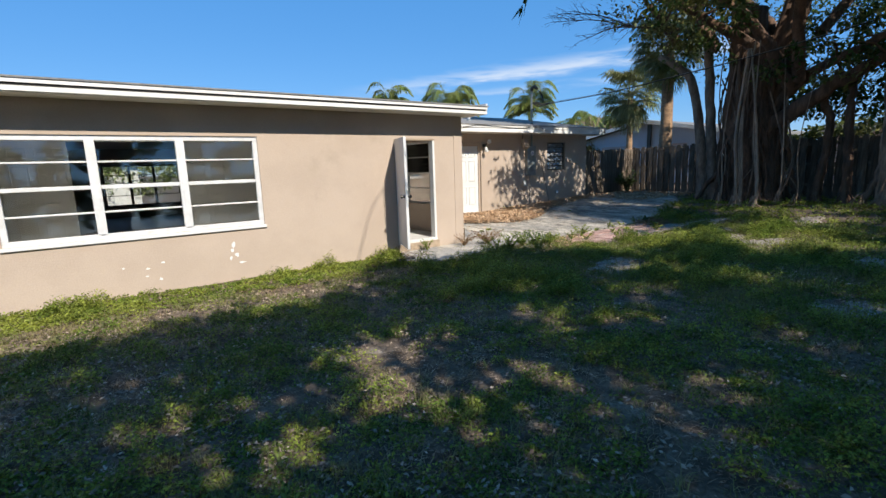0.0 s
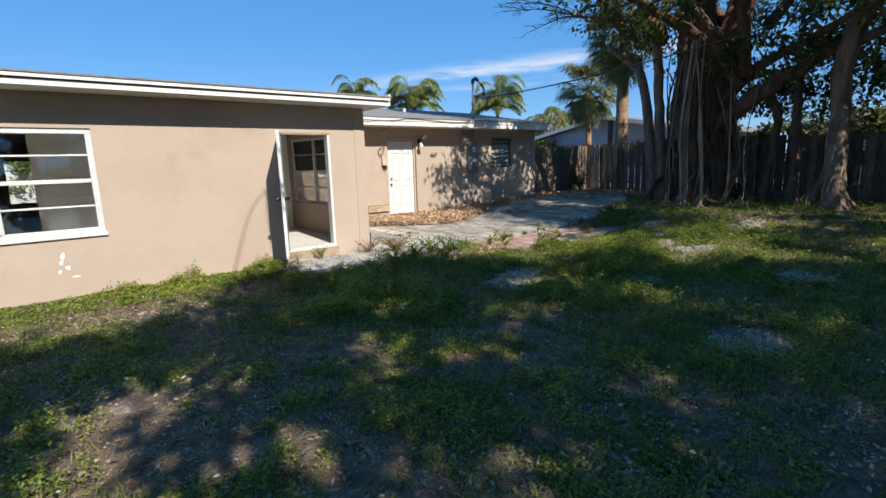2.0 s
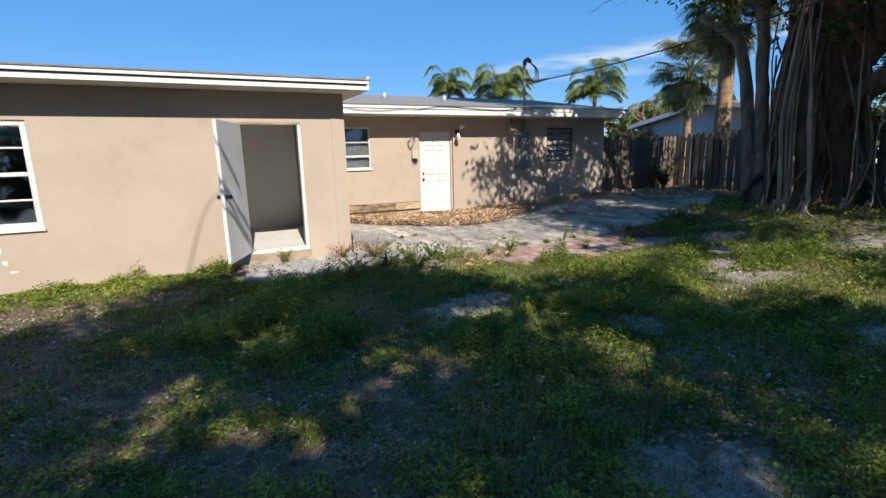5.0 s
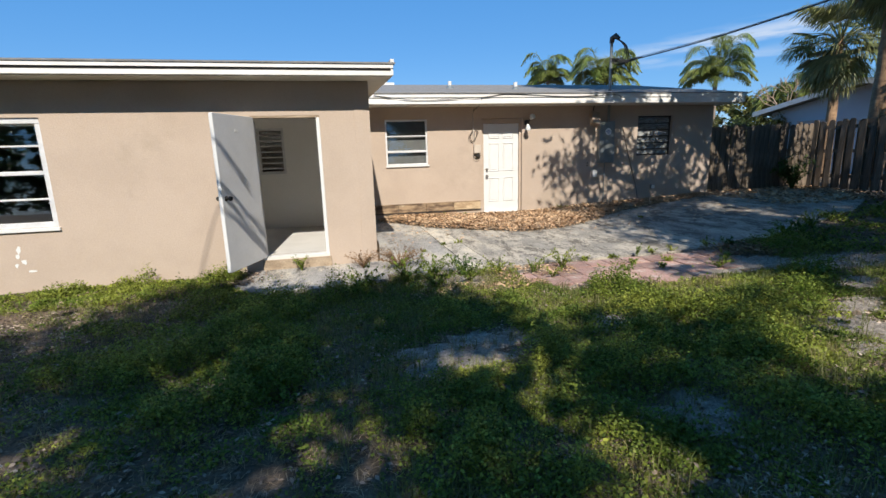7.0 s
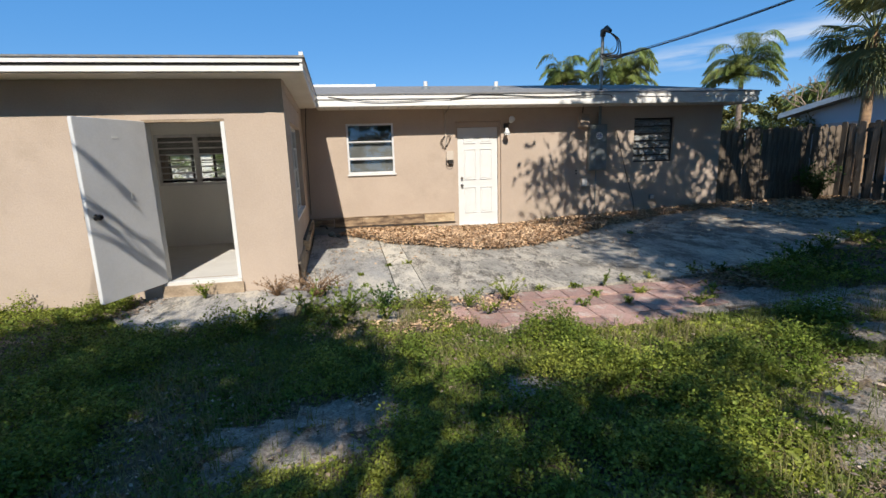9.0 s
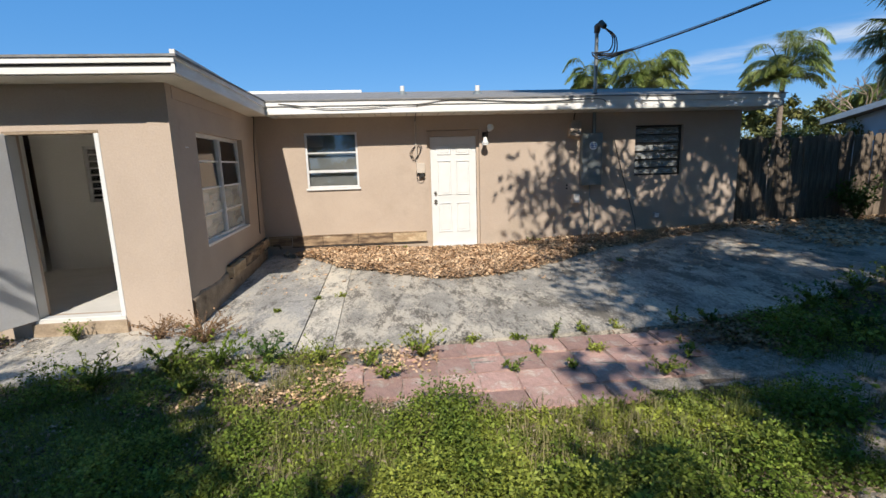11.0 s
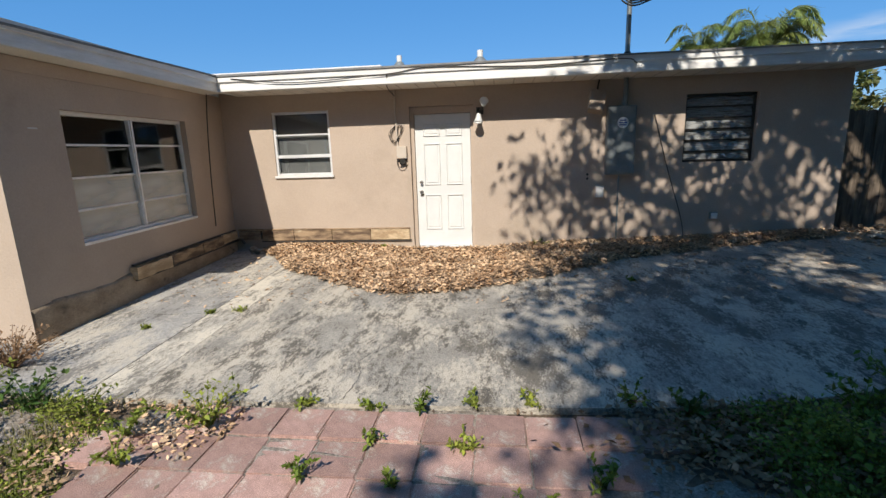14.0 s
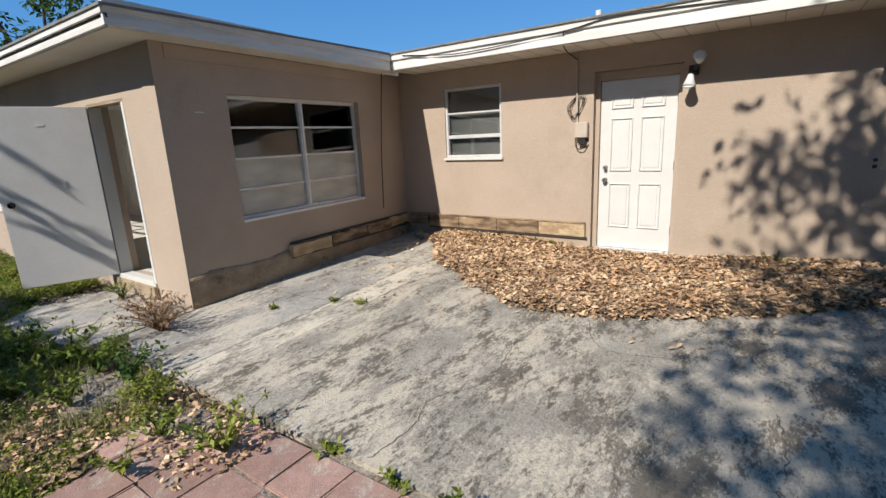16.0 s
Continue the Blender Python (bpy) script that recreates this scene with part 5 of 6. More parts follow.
tube("cable", [(11.50, 10.75, 3.47), (11.95, 10.15, 3.46), (13.2, 7.62, 3.77), (15.5, 3.02, 4.77), (20.0, -5.98, 7.42)], 0.007, STEEL, wire, 5, 60)
for k in range(3):
    tube("drip_loop", [(11.55, 10.62, 3.88), (11.68 + 0.03 * k, 10.55, 3.7), (11.62 + 0.04 * k, 10.5, 3.48 - 0.05 * k), (11.45 - 0.06 * k, 10.55, 3.45), (11.5, 10.5, 3.38 - 0.03 * k), (11.9, 10.22, 3.43)], 0.011, RUBBER, wire, 6, 30)

panel = tagged(new("electric_panel"), "grey metal electric panel with round blue and white sticker", "electric panel")
boxpart("cabinet", (11.27, 11.65, WY1 - 0.13, WY1 - 0.002, 1.19, 2.13), GREYMETAL, panel, bev=0.008)
boxpart("cover", (11.285, 11.635, WY1 - 0.14, WY1 - 0.131, 1.21, 2.11), GREYMETAL, panel, bev=0.003)
bm = bmesh.new()
bmesh.ops.create_circle(bm, cap_ends=True, segments=24, radius=0.075, matrix=pose(11.47, WY1 - 0.1445, 1.90, 90))
st = part("sticker", bm, PAPER, panel, "round white sticker")
for dz, w in ((0.03, 0.04), (0.0, 0.055), (-0.03, 0.045)):
    bm = bmesh.new()
    box(bm, 11.47 - w, 11.47 + w, WY1 - 0.1462, WY1 - 0.1452, 1.90 + dz - 0.008, 1.90 + dz + 0.008)
    part("print_bar", bm, BLUEINK, st)
tube("conduit", [(11.47, WY1 - 0.03, 1.19), (11.47, WY1 - 0.03, 0.7), (11.47, WY1 - 0.03, 0.12)], 0.012, GREYMETAL, panel, 8)
lean = tagged(new("wall_cable"), "dark cable running slantwise down the wall", "cable")
tube("cable", [(11.92, WY1 - 0.012, 2.0), (12.12, WY1 - 0.012, 1.3), (12.36, WY1 - 0.012, 0.55), (12.42, WY1 - 0.012, 0.2)], 0.006, RUBBER, lean, 6, 24)
meter = tagged(new("meter_box"), "tilted beige box hanging below the eave", "box")
bm = bmesh.new()
box(bm, -0.10, 0.10, -0.13, 0.0, -0.16, 0.14, pose(11.1, WY1 - 0.10, 2.17, -24, 12, 0))
part("box", bevelled(bm, 0.008, 2), BOXTAN, meter)
tube("bracket", [(11.12, WY1 - 0.08, 2.25), (11.14, WY1 - 0.03, 2.4), (11.16, WY1 - 0.02, 2.49)], 0.012, BRONZE, meter, 8)


def outlet(x, z, w, h, label, mat=VINYL, d=0.06):
    o = tagged(new("outlet_box"), label, "outlet")
    boxpart("box", (x - w / 2, x + w / 2, WY1 - d, WY1 - 0.002, z - h / 2, z + h / 2), mat, o, bev=0.006)
    boxpart("cover", (x - w / 2 + 0.008, x + w / 2 - 0.008, WY1 - d - 0.006, WY1 - d - 0.0005, z - h / 2 + 0.01, z + h / 2 - 0.01), WHITE, o, bev=0.002)


outlet(11.21, 0.95, 0.12, 0.17, "small white outlet box with a weather cover")
outlet(12.79, 0.58, 0.10, 0.10, "small square outlet box low on the wall", GREYMETAL)
hole = tagged(new("wall_holes"), "two small dark holes in the stucco", "hole", kind="structure")
for z in (1.14, 1.20):
    bm = bmesh.new()
    bmesh.ops.create_circle(bm, cap_ends=True, segments=10, radius=0.018, matrix=pose(11.04, WY1 - 0.004, z, 90))
    part("hole", bm, DARKGAP, hole)

tel = tagged(new("junction_box"), "beige telephone junction box with looped wires", "junction box")
boxpart("box", (8.27, 8.42, WY1 - 0.07, WY1 - 0.002, 1.50, 1.68), VINYL, tel, bev=0.008)
boxpart("lower_box", (8.31, 8.40, WY1 - 0.06, WY1 - 0.002, 1.42, 1.495), BRONZE, tel, bev=0.006)
tube("conduit", [(8.27, WY1 - 0.015, 2.49), (8.27, WY1 - 0.015, 2.1), (8.285, WY1 - 0.015, 1.68)], 0.013, VINYL, tel, 8)
for k in range(3):
    tube("wire", [(8.28, WY1 - 0.02, 2.0), (8.20 - 0.02 * k, WY1 - 0.03, 1.86), (8.24, WY1 - 0.03, 1.76 - 0.02 * k), (8.33, WY1 - 0.03, 1.85), (8.38 - 0.02 * k, WY1 - 0.03, 1.97), (8.30, WY1 - 0.02, 1.95), (8.29, WY1 - 0.02, 1.68)], 0.004, BRONZE, tel, 5, 30)
tube("wire", [(8.27, WY1 - 0.03, 1.55), (8.28, WY1 - 0.05, 1.40), (8.36, WY1 - 0.05, 1.37), (8.42, WY1 - 0.05, 1.46)], 0.006, RUBBER, tel, 6, 20)

fl = tagged(new("floodlight"), "twin white floodlight bulbs on a dark bracket", "lamp")
boxpart("base", (9.46, 9.56, WY1 - 0.05, WY1 - 0.002, 2.09, 2.19), BRONZE, fl, bev=0.01)
tube("arm", [(9.52, WY1 - 0.05, 2.15), (9.55, WY1 - 0.10, 2.19), (9.57, WY1 - 0.14, 2.22)], [0.02, 0.022, 0.03], BRONZE, fl, 10)
tube("bulb", [(9.565, WY1 - 0.12, 2.21), (9.57, WY1 - 0.16, 2.235), (9.575, WY1 - 0.21, 2.26), (9.576, WY1 - 0.222, 2.265)], [0.03, 0.045, 0.062, 0.05], WHITE, fl, 16, label="white reflector bulb")
bm = bmesh.new()
bmesh.ops.create_uvsphere(bm, u_segments=16, v_segments=8, radius=0.058, matrix=pose(9.576, WY1 - 0.215, 2.262, 64) @ Matrix.Diagonal((1, 1, 0.35, 1)))
part("bulb_face", bm, WHITE, fl, "domed bulb front", True)
tube("arm", [(9.51, WY1 - 0.05, 2.12), (9.50, WY1 - 0.10, 2.11), (9.495, WY1 - 0.13, 2.08)], [0.02, 0.022, 0.03], BRONZE, fl, 10)
tube("bulb", [(9.495, WY1 - 0.125, 2.09), (9.493, WY1 - 0.14, 2.04), (9.49, WY1 - 0.155, 1.98), (9.489, WY1 - 0.157, 1.972)], [0.028, 0.04, 0.066, 0.055], WHITE, fl, 16, label="white reflector bulb")
bm = bmesh.new()
bmesh.ops.create_uvsphere(bm, u_segments=16, v_segments=8, radius=0.06, matrix=pose(9.49, WY1 - 0.156, 1.978, 15) @ Matrix.Diagonal((1, 1, 0.35, 1)))
part("bulb_face", bm, WHITE, fl, "domed bulb front", True)

for x, y in ((8.1, 12.2), (9.5, 11.5), (2.5, 13.5)):
    v = tagged(new("vent_pipe"), "short white plumbing vent pipe on the roof", "vent pipe", "roof vents")
    zr = EZ + 0.215 + max(0, y - B_Y) * 0.167
    tube("pipe", [(x, y, zr - 0.05), (x, y, zr + 0.10), (x, y, zr + 0.17)], 0.045, WHITE, v, 12)
    tube("flashing", [(x, y, zr - 0.02), (x, y, zr + 0.03), (x, y, zr + 0.07)], [0.12, 0.09, 0.05], GREYMETAL, v, 12)

fc = tagged(new("fascia_cable"), "thin dark cable sagging along the fascia", "cable")
tube("cable", [(6.1, B_Y - 0.02, 2.66), (7.0, B_Y - 0.025, 2.57), (8.3, B_Y - 0.02, 2.62), (8.9, B_Y - 0.025, 2.68), (10.2, B_Y - 0.02, 2.63), (11.3, B_Y - 0.02, 2.66), (11.5, B_Y - 0.02, 2.6)], 0.007, BRONZE, fc, 6, 50)
tube("cable", [(8.3, B_Y - 0.02, 2.62), (8.27, B_Y + 0.1, 2.47), (8.27, WY1 - 0.03, 2.40)], 0.007, BRONZE, fc, 6, 12)
wc_ = tagged(new("corner_cable"), "thin cable hanging down near the inner corner", "cable")
tube("cable", [(5.70, 10.30, 2.48), (5.665, 10.28, 2.0), (5.66, 10.22, 1.3), (5.65, 10.20, 0.62)], 0.008, BRONZE, wc_, 6, 24)

fz = tagged(new("trim_frieze"), "flat painted frieze band under the wing eave", "trim", kind="structure")
bm = bmesh.new()
box(bm, 0.12, 2.75, -0.014, -0.001, 2.36, 2.485, pose(WX0, WY0, 0, 0, 0, ang))
part("band", bevelled(bm, 0.004, 1), STUCCO, fz)

# ledger boards along the foot of the walls
lb = tagged(new("ledger_board"), "weathered peeling plank fixed low on the wall", "plank", "ledger boards")
for x0, x1, z0, z1, mt in ((6.02, 6.545, 0.272, 0.442, OLDWOOD), (6.55, 7.17, 0.276, 0.445, OLDWOOD), (7.175, 7.79, 0.273, 0.443, OLDWOOD), (7.795, 8.41, 0.276, 0.445, PALEWOOD)):
    bm = bmesh.new()
    box(bm, x0, x1, WY1 - 0.045, WY1 - 0.002, z0, z1)
    bevelled(bm, 0.007, 1)
    part("plank", bm, mt, lb)
# a solid dark strip drawn as the shade under the planks
boxpart("shadow_gap", (6.0, 8.43, WY1 - 0.03, WY1 - 0.002, 0.255, 0.270), CRACK_SHADE, lb, bev=0)
boxpart("top_strip", (5.62, 8.41, WY1 - 0.052, WY1 - 0.002, 0.446, 0.462), OLDWOOD, lb)
boxpart("stub", (5.64, 6.0, WY1 - 0.06, WY1 - 0.002, 0.30, 0.43), OLDWOOD, lb)


def along_side(u, out, z):
    """A place u metres along the side wall from its front corner, out from its face."""
    d = Vector((WX1 - WX0, WY1 - WY0, 0)).normalized()
    return Vector((WX0, WY0, z)) + d * u + Vector((d.y, -d.x, 0)) * out


lb2 = tagged(new("ledger_board"), "weathered broken plank fixed low on the wing wall", "plank", "ledger boards")
sd = pose(WX0, WY0, 0, 0, 0, ang)
for u0, u1, z0, z1, t in ((1.22, 1.85, 0.30, 0.43, 0.085), (1.87, 2.55, 0.31, 0.44, 0.08), (2.57, 3.1, 0.31, 0.44, 0.085), (3.12, 3.55, 0.32, 0.45, 0.08)):
    bm = bmesh.new()
    box(bm, u0, u1, -t, -0.002, z0, z1)
    bmesh.ops.subdivide_edges(bm, edges=[e for e in bm.edges if abs(e.verts[0].co.x - e.verts[1].co.x) > 0.1], cuts=11, use_grid_fill=True)
    for v in bm.verts:
        w = noise.noise(Vector((v.co.x * 7.0, v.co.z * 5.0, 4.0)))
        v.co.z += 0.022 * w
        v.co.y = min(v.co.y + 0.012 * noise.noise(Vector((v.co.x * 11.0, v.co.z * 8.0, v.co.y * 9.0))), -0.002)
    bmesh.ops.transform(bm, matrix=sd, verts=bm.verts)
    part("plank", bm, OLDWOOD if u0 > 1.5 and u0 < 3.0 else PALEWOOD, lb2)
# dark strips below and above the planks, painted as the shade in the gaps
bm = bmesh.new()
box(bm, 1.25, 3.58, -0.05, -0.002, 0.275, 0.302, sd)
part("shadow_gap", bm, CRACK_SHADE, lb2)
bm = bmesh.new()
box(bm, 1.25, 3.58, -0.04, -0.002, 0.446, 0.462, sd)
part("top_strip", bm, DARKGAP, lb2)
foot = tagged(new("plinth_wing"), "rough projecting plinth at the foot of the wing wall", "plinth", kind="structure")
bm = bmesh.new()
grid = []
for i in range(73):
    u = i * 0.05
    top = 0.37 + 0.035 * noise.noise(Vector((u * 1.7, 0.3, 0))) + 0.018 * noise.noise(Vector((u * 6.0, 2.3, 0)))
    col_ = []
    for q, dep in ((-0.1, 0.030), (0.08, 0.034), (0.2, 0.030), (0.28, 0.028), (top - 0.035, 0.026), (top - 0.01, 0.017), (top, 0.0)):
        rough_ = 0.006 * noise.noise(Vector((u * 5.0, q * 9.0, 1.0))) if dep > 0.001 else 0
        col_.append(bm.verts.new(sd @ Vector((u, -dep - rough_, q))))
    grid.append(col_)
for i in range(72):
    for q in range(6):
        bm.faces.new([grid[i][q], grid[i + 1][q], grid[i + 1][q + 1], grid[i][q + 1]])
part("plinth", bm, DIRT_SHADE, foot, smooth=True)
tube("spigot", [(5.76, 10.55, 0.35), (5.86, 10.5, 0.36), (5.9, 10.48, 0.30)], [0.02, 0.022, 0.018], BRONZE, tagged(new("tap"), "small dark garden tap by the inner corner", "tap"), 8)
for x, y, r in ((5.95, 10.62, 0.07), (6.08, 10.5, 0.05)):
    bm = bmesh.new()
    bmesh.ops.create_icosphere(bm, subdivisions=2, radius=r)
    for v in bm.verts:
        v.co *= 1 + 0.25 * noise.noise(v.co * 12 + Vector((x, y, 0)))
        v.co.z *= 0.8
        v.co += Vector((x, y, gz(x, y) + 0.045 + r * 0.6))
    tagged(put("stone", bm, CONCRETE, smooth=True), "small pale stone on the slab by the corner", "stone")

# paint chips on the front wall
chips = tagged(new("paint_chips"), "white flaked patches in the tan stucco", "paint flake", kind="structure")
rng = np.random.default_rng(81)
for x, z, sx, sz in ((1.50, 0.55, 0.022, 0.05), (1.48, 0.47, 0.02, 0.04), (1.53, 0.40, 0.03, 0.03), (1.45, 0.36, 0.018, 0.03), (1.60, 0.28, 0.05, 0.015), (0.42, 0.36, 0.03, 0.012), (0.40, 0.26, 0.02, 0.01), (0.6, 0.42, 0.03, 0.012), (0.15, 0.40, 0.015, 0.012), (0.55, 0.2, 0.02, 0.02)):
    bm = bmesh.new()
    bm.faces.new([bm.verts.new((x + math.cos(a) * sx * rng.uniform(0.6, 1.4), WY0 - 0.0025, z + math.sin(a) * sz * rng.uniform(0.6, 1.4))) for a in np.linspace(0, 6.28, 11)[:-1]])
    part("flake", bm, WHITE, chips)

scuff = tagged(new("paint_scuff"), "short white scratch on the shaded wing wall", "paint flake", kind="structure")
scuff.matrix_world = pose(WX0, WY0, 0, 0, 0, ang)
boxpart("scratch", (0.33, 0.42, -0.0035, -0.0012, 1.90, 1.912), WHITE, scuff, bev=0)

# ---- yard plants and litter ----
def in_poly(x, y, poly):
    inside = np.zeros(len(x), bool)
    n = len(poly)
    for i in range(n):
        (ax, ay), (bx, by) = poly[i], poly[(i + 1) % n]
        c = ((ay > y) != (by > y)) & (x < (bx - ax) * (y - ay) / (by - ay + 1e-12) + ax)
        inside ^= c
    return inside


PATIO = [(5.6, 6.5), (6.9, 6.42), (10.72, 6.47), (11.3, 6.5), (12.0, 6.65), (12.8, 6.9), (14.8, 7.6), (16.4, 8.6), (17.6, 10.2), (17.6, 20), (5.0, 20)]
HOUSE = [(-12, 7.15), (5.85, 7.15), (5.85, 20), (-12, 20)]
STEP = [(4.0, 6.55), (4.4, 6.12), (5.3, 6.15), (5.82, 6.3), (5.82, 7.2), (4.15, 7.2)]
BRICKS = [(7.35, 6.42), (10.8, 6.45), (10.85, 5.9), (10.2, 5.25), (8.3, 5.25), (7.4, 5.7)]
PATCHES = [(6.2, 4.1, 0.85, 0.45), (7.2, 2.85, 0.5, 0.3), (9.8, 3.3, 0.9, 0.35), (5.95, 1.25, 0.55, 0.4), (1.7, 3.5, 0.3, 0.22), (3.9, 2.4, 0.4, 0.3), (8.8, 1.6, 0.6, 0.4), (11.3, 5.2, 1.1, 0.5), (10.6, 5.7, 0.6, 0.35),
           (2.4, 5.6, 0.5, 0.2), (0.3, 5.9, 0.6, 0.25), (3.3, 6.3, 0.3, 0.15), (4.6, 3.3, 0.35, 0.25), (7.6, 4.3, 0.3, 0.25), (12.6, 3.6, 0.8, 0.4), (4.4, 1.0, 0.3, 0.3), (6.6, 6.1, 0.55, 0.25), (2.7, 2.0, 0.3, 0.25), (10.73, 5.36, 0.8, 0.3), (10.67, 4.54, 0.6, 0.3), (10.04, 4.03, 0.5, 0.3), (9.52, 3.62, 0.45, 0.4), (9.05, 5.95, 2.2, 0.75)]


def fbm(x, y, sc, seed):
    """Smooth value noise over the plan, about 0 to 1."""
    r = np.random.default_rng(seed)
    tab = r.random((64, 64))
    out, amp, tot = np.zeros_like(x), 1.0, 0.0
    for o in range(3):
        u, v = x * sc * 2 ** o, y * sc * 2 ** o
        i, j = np.floor(u).astype(int), np.floor(v).astype(int)
        a, b = u - i, v - j
        a, b = a * a * (3 - 2 * a), b * b * (3 - 2 * b)
        g = lambda p, q: tab[p % 64, q % 64]
        out += amp * ((g(i, j) * (1 - a) + g(i + 1, j) * a) * (1 - b) + (g(i, j + 1) * (1 - a) + g(i + 1, j + 1) * a) * b)
        tot += amp
        amp *= 0.5
    return out / tot


def cover(x, y):
    """How thickly weeds stand at a place, 0 to 1."""
    d = 0.5 * sstep(fbm(x, y, 0.85, 5), 0.30, 0.55) + 0.6 * sstep(fbm(x, y, 2.3, 6), 0.42, 0.60)
    lush = np.exp(-(((x - 8.4) / 2.6) ** 2 + ((y - 4.3) / 1.3) ** 2)) + np.exp(-(((x - 13.0) / 3.0) ** 2 + ((y - 5.6) / 1.2) ** 2)) + 0.8 * np.exp(-(((x - 5.2) / 1.6) ** 2 + ((y - 5.4) / 0.6) ** 2))
    d = np.clip(0.10 + d * 0.78 + lush * 0.5, 0, 1)
    d = np.where((y > 6.35) & (x < 4.2), 0.25 + 0.7 * sstep(fbm(x, y, 1.3, 8), 0.35, 0.6), d)
    for px, py, rx, ry in PATCHES:
        e = ((x - px) / rx) ** 2 + ((y - py) / ry) ** 2 + (fbm(x, y, 2.2, 9) - 0.5) * 1.6
        d = d * (0.12 + 0.88 * sstep(e, 0.32, 0.88))
    d[in_poly(x, y, PATIO) | in_poly(x, y, HOUSE) | in_poly(x, y, STEP)] = 0
    br = in_poly(x, y, BRICKS)
    d[br] = 0
    return d


def scatter(rng, n, x0, x1, y0, y1, power=1.0):
    x, y = rng.uniform(x0, x1, n), rng.uniform(y0, y1, n)
    k = rng.random(n) < cover(x, y) ** power
    return x[k], y[k]


def weeds(name, rng, x, y, leaves, hmax, size, mat, label, category="weeds", spread=0.07, stems=0):
    """Low plants, each a small dome of leaves; their height follows the ground's richness and stands in tufts."""
    n = len(x)
    c = cover(x, y)
    tuft = 0.2 + 1.7 * sstep(fbm(x, y, 2.1, 14), 0.42, 0.70) * (0.4 + fbm(x, y, 4.5, 15))
    h = hmax * (0.3 + 0.7 * c) * rng.uniform(0.55, 1.2, n) * tuft
    X, Y, Hh = np.repeat(x, leaves), np.repeat(y, leaves), np.repeat(h, leaves)
    m = len(X)
    a = rng.uniform(0, 6.283, m)
    q = rng.random(m) ** 0.55
    rad = spread * q * np.repeat(rng.uniform(0.6, 1.25, n), leaves)
    dome = np.sqrt(np.clip(1 - q * q, 0, 1))
    if stems:                                            # leaves ranged along a few rising stems
        which = rng.integers(0, stems, m)
        phase = np.repeat(rng.uniform(0, 6.283, n), leaves)
        a = phase + which * 2.4 + rng.normal(0, 0.12, m)
        rise = 0.55 + 0.6 * ((which * 0.618 + phase) % 1.0)
        rad = spread * q * (1.25 - 0.6 * rise)
        dome = q * rise
    C = np.stack([X + np.cos(a) * rad, Y + np.sin(a) * rad, ground_z(X, Y) + Hh * dome * rng.uniform(0.45, 1.05, m) + 0.004], -1)
    D = np.stack([np.cos(a) + rng.normal(0, 0.5, m), np.sin(a) + rng.normal(0, 0.5, m), rng.normal(0.15, 0.5, m)], -1)
    N = np.stack([np.cos(a) * q + rng.normal(0, 0.55, m), np.sin(a) * q + rng.normal(0, 0.55, m), np.ones(m)], -1)
    L = size * rng.uniform(0.55, 1.4, m)
    keep = ~(in_poly(C[:, 0], C[:, 1], STEP) | in_poly(C[:, 0], C[:, 1], PATIO) | in_poly(C[:, 0], C[:, 1], HOUSE))
    v, f = leaf_quads(C[keep], D[keep], N[keep], L[keep], (L * rng.uniform(0.45, 0.75, m))[keep])
    tagged(raw(name, v, f, mat), label, category, kind="stuff")


def blades(name, rng, x, y, per, hmax, mat, label, lean=(0.1, 0.75), rise=1.0):
    X, Y = np.repeat(x, per) + rng.normal(0, 0.03, len(x) * per), np.repeat(y, per) + rng.normal(0, 0.03, len(y) * per)
    m = len(X)
    a = rng.uniform(0, 6.283, m)
    lean_ = rng.uniform(lean[0], lean[1], m)
    L = hmax * rng.uniform(0.4, 1.1, m)
    B = np.stack([X, Y, ground_z(X, Y) - 0.01], -1)
    out = np.stack([np.cos(a), np.sin(a), np.zeros(m)], -1)
    side = np.stack([-np.sin(a), np.cos(a), np.zeros(m)], -1) * 0.0024
    mid = B + out * (L * lean_ * 0.35)[:, None] + np.array([0, 0, 1.0]) * (L * 0.6 * rise)[:, None]
    tip = B + out * (L * lean_)[:, None] + np.array([0, 0, 1.0]) * (L * (1 - 0.4 * lean_) * rise)[:, None]
    V = np.stack([B - side, B + side, mid + side * 0.8, mid - side * 0.8, tip], 1).reshape(-1, 3)
    b = np.arange(m)[:, None] * 5
    F = np.concatenate([np.concatenate([b, b + 1, b + 2], 1), np.concatenate([b, b + 2, b + 3], 1), np.concatenate([b + 3, b + 2, b + 4], 1)])
    tagged(raw(name, V, F, mat), label, "grass", kind="stuff")


rng = np.random.default_rng(101)
x, y = scatter(rng, 15500, -3.5, 12.5, 0.3, 7.2, 1.3)
weeds("weeds", rng, x, y, 28, 0.085, 0.021, WEED, "low green broadleaf weeds covering the yard", spread=0.075)
x, y = scatter(rng, 3000, 3.5, 11.5, 2.4, 6.4, 2.2)
weeds("tall_weeds", rng, x, y, 130, 0.19, 0.021, WEED, "lush knee-low green weeds in the sun", spread=0.125)
x, y = scatter(rng, 3300, -2.0, 11, 0.0, 5.6, 1.2)
weeds("bushy_weeds", rng, x, y, 110, 0.15, 0.021, WEED, "scattered bushy green weeds in tufts", spread=0.115)
x, y = scatter(rng, 700, -1.0, 11, 0.5, 6.2, 1.2)
weeds("sprigs", rng, x, y, 60, 0.24, 0.024, WEED, "taller leafy sprigs standing out of the weeds", spread=0.13, stems=6)
x, y = scatter(rng, 7500, 8, 18, -5, 8, 1.2)
weeds("far_weeds", rng, x, y, 20, 0.13, 0.045, WEED, "green ground cover below the fig tree", spread=0.14)
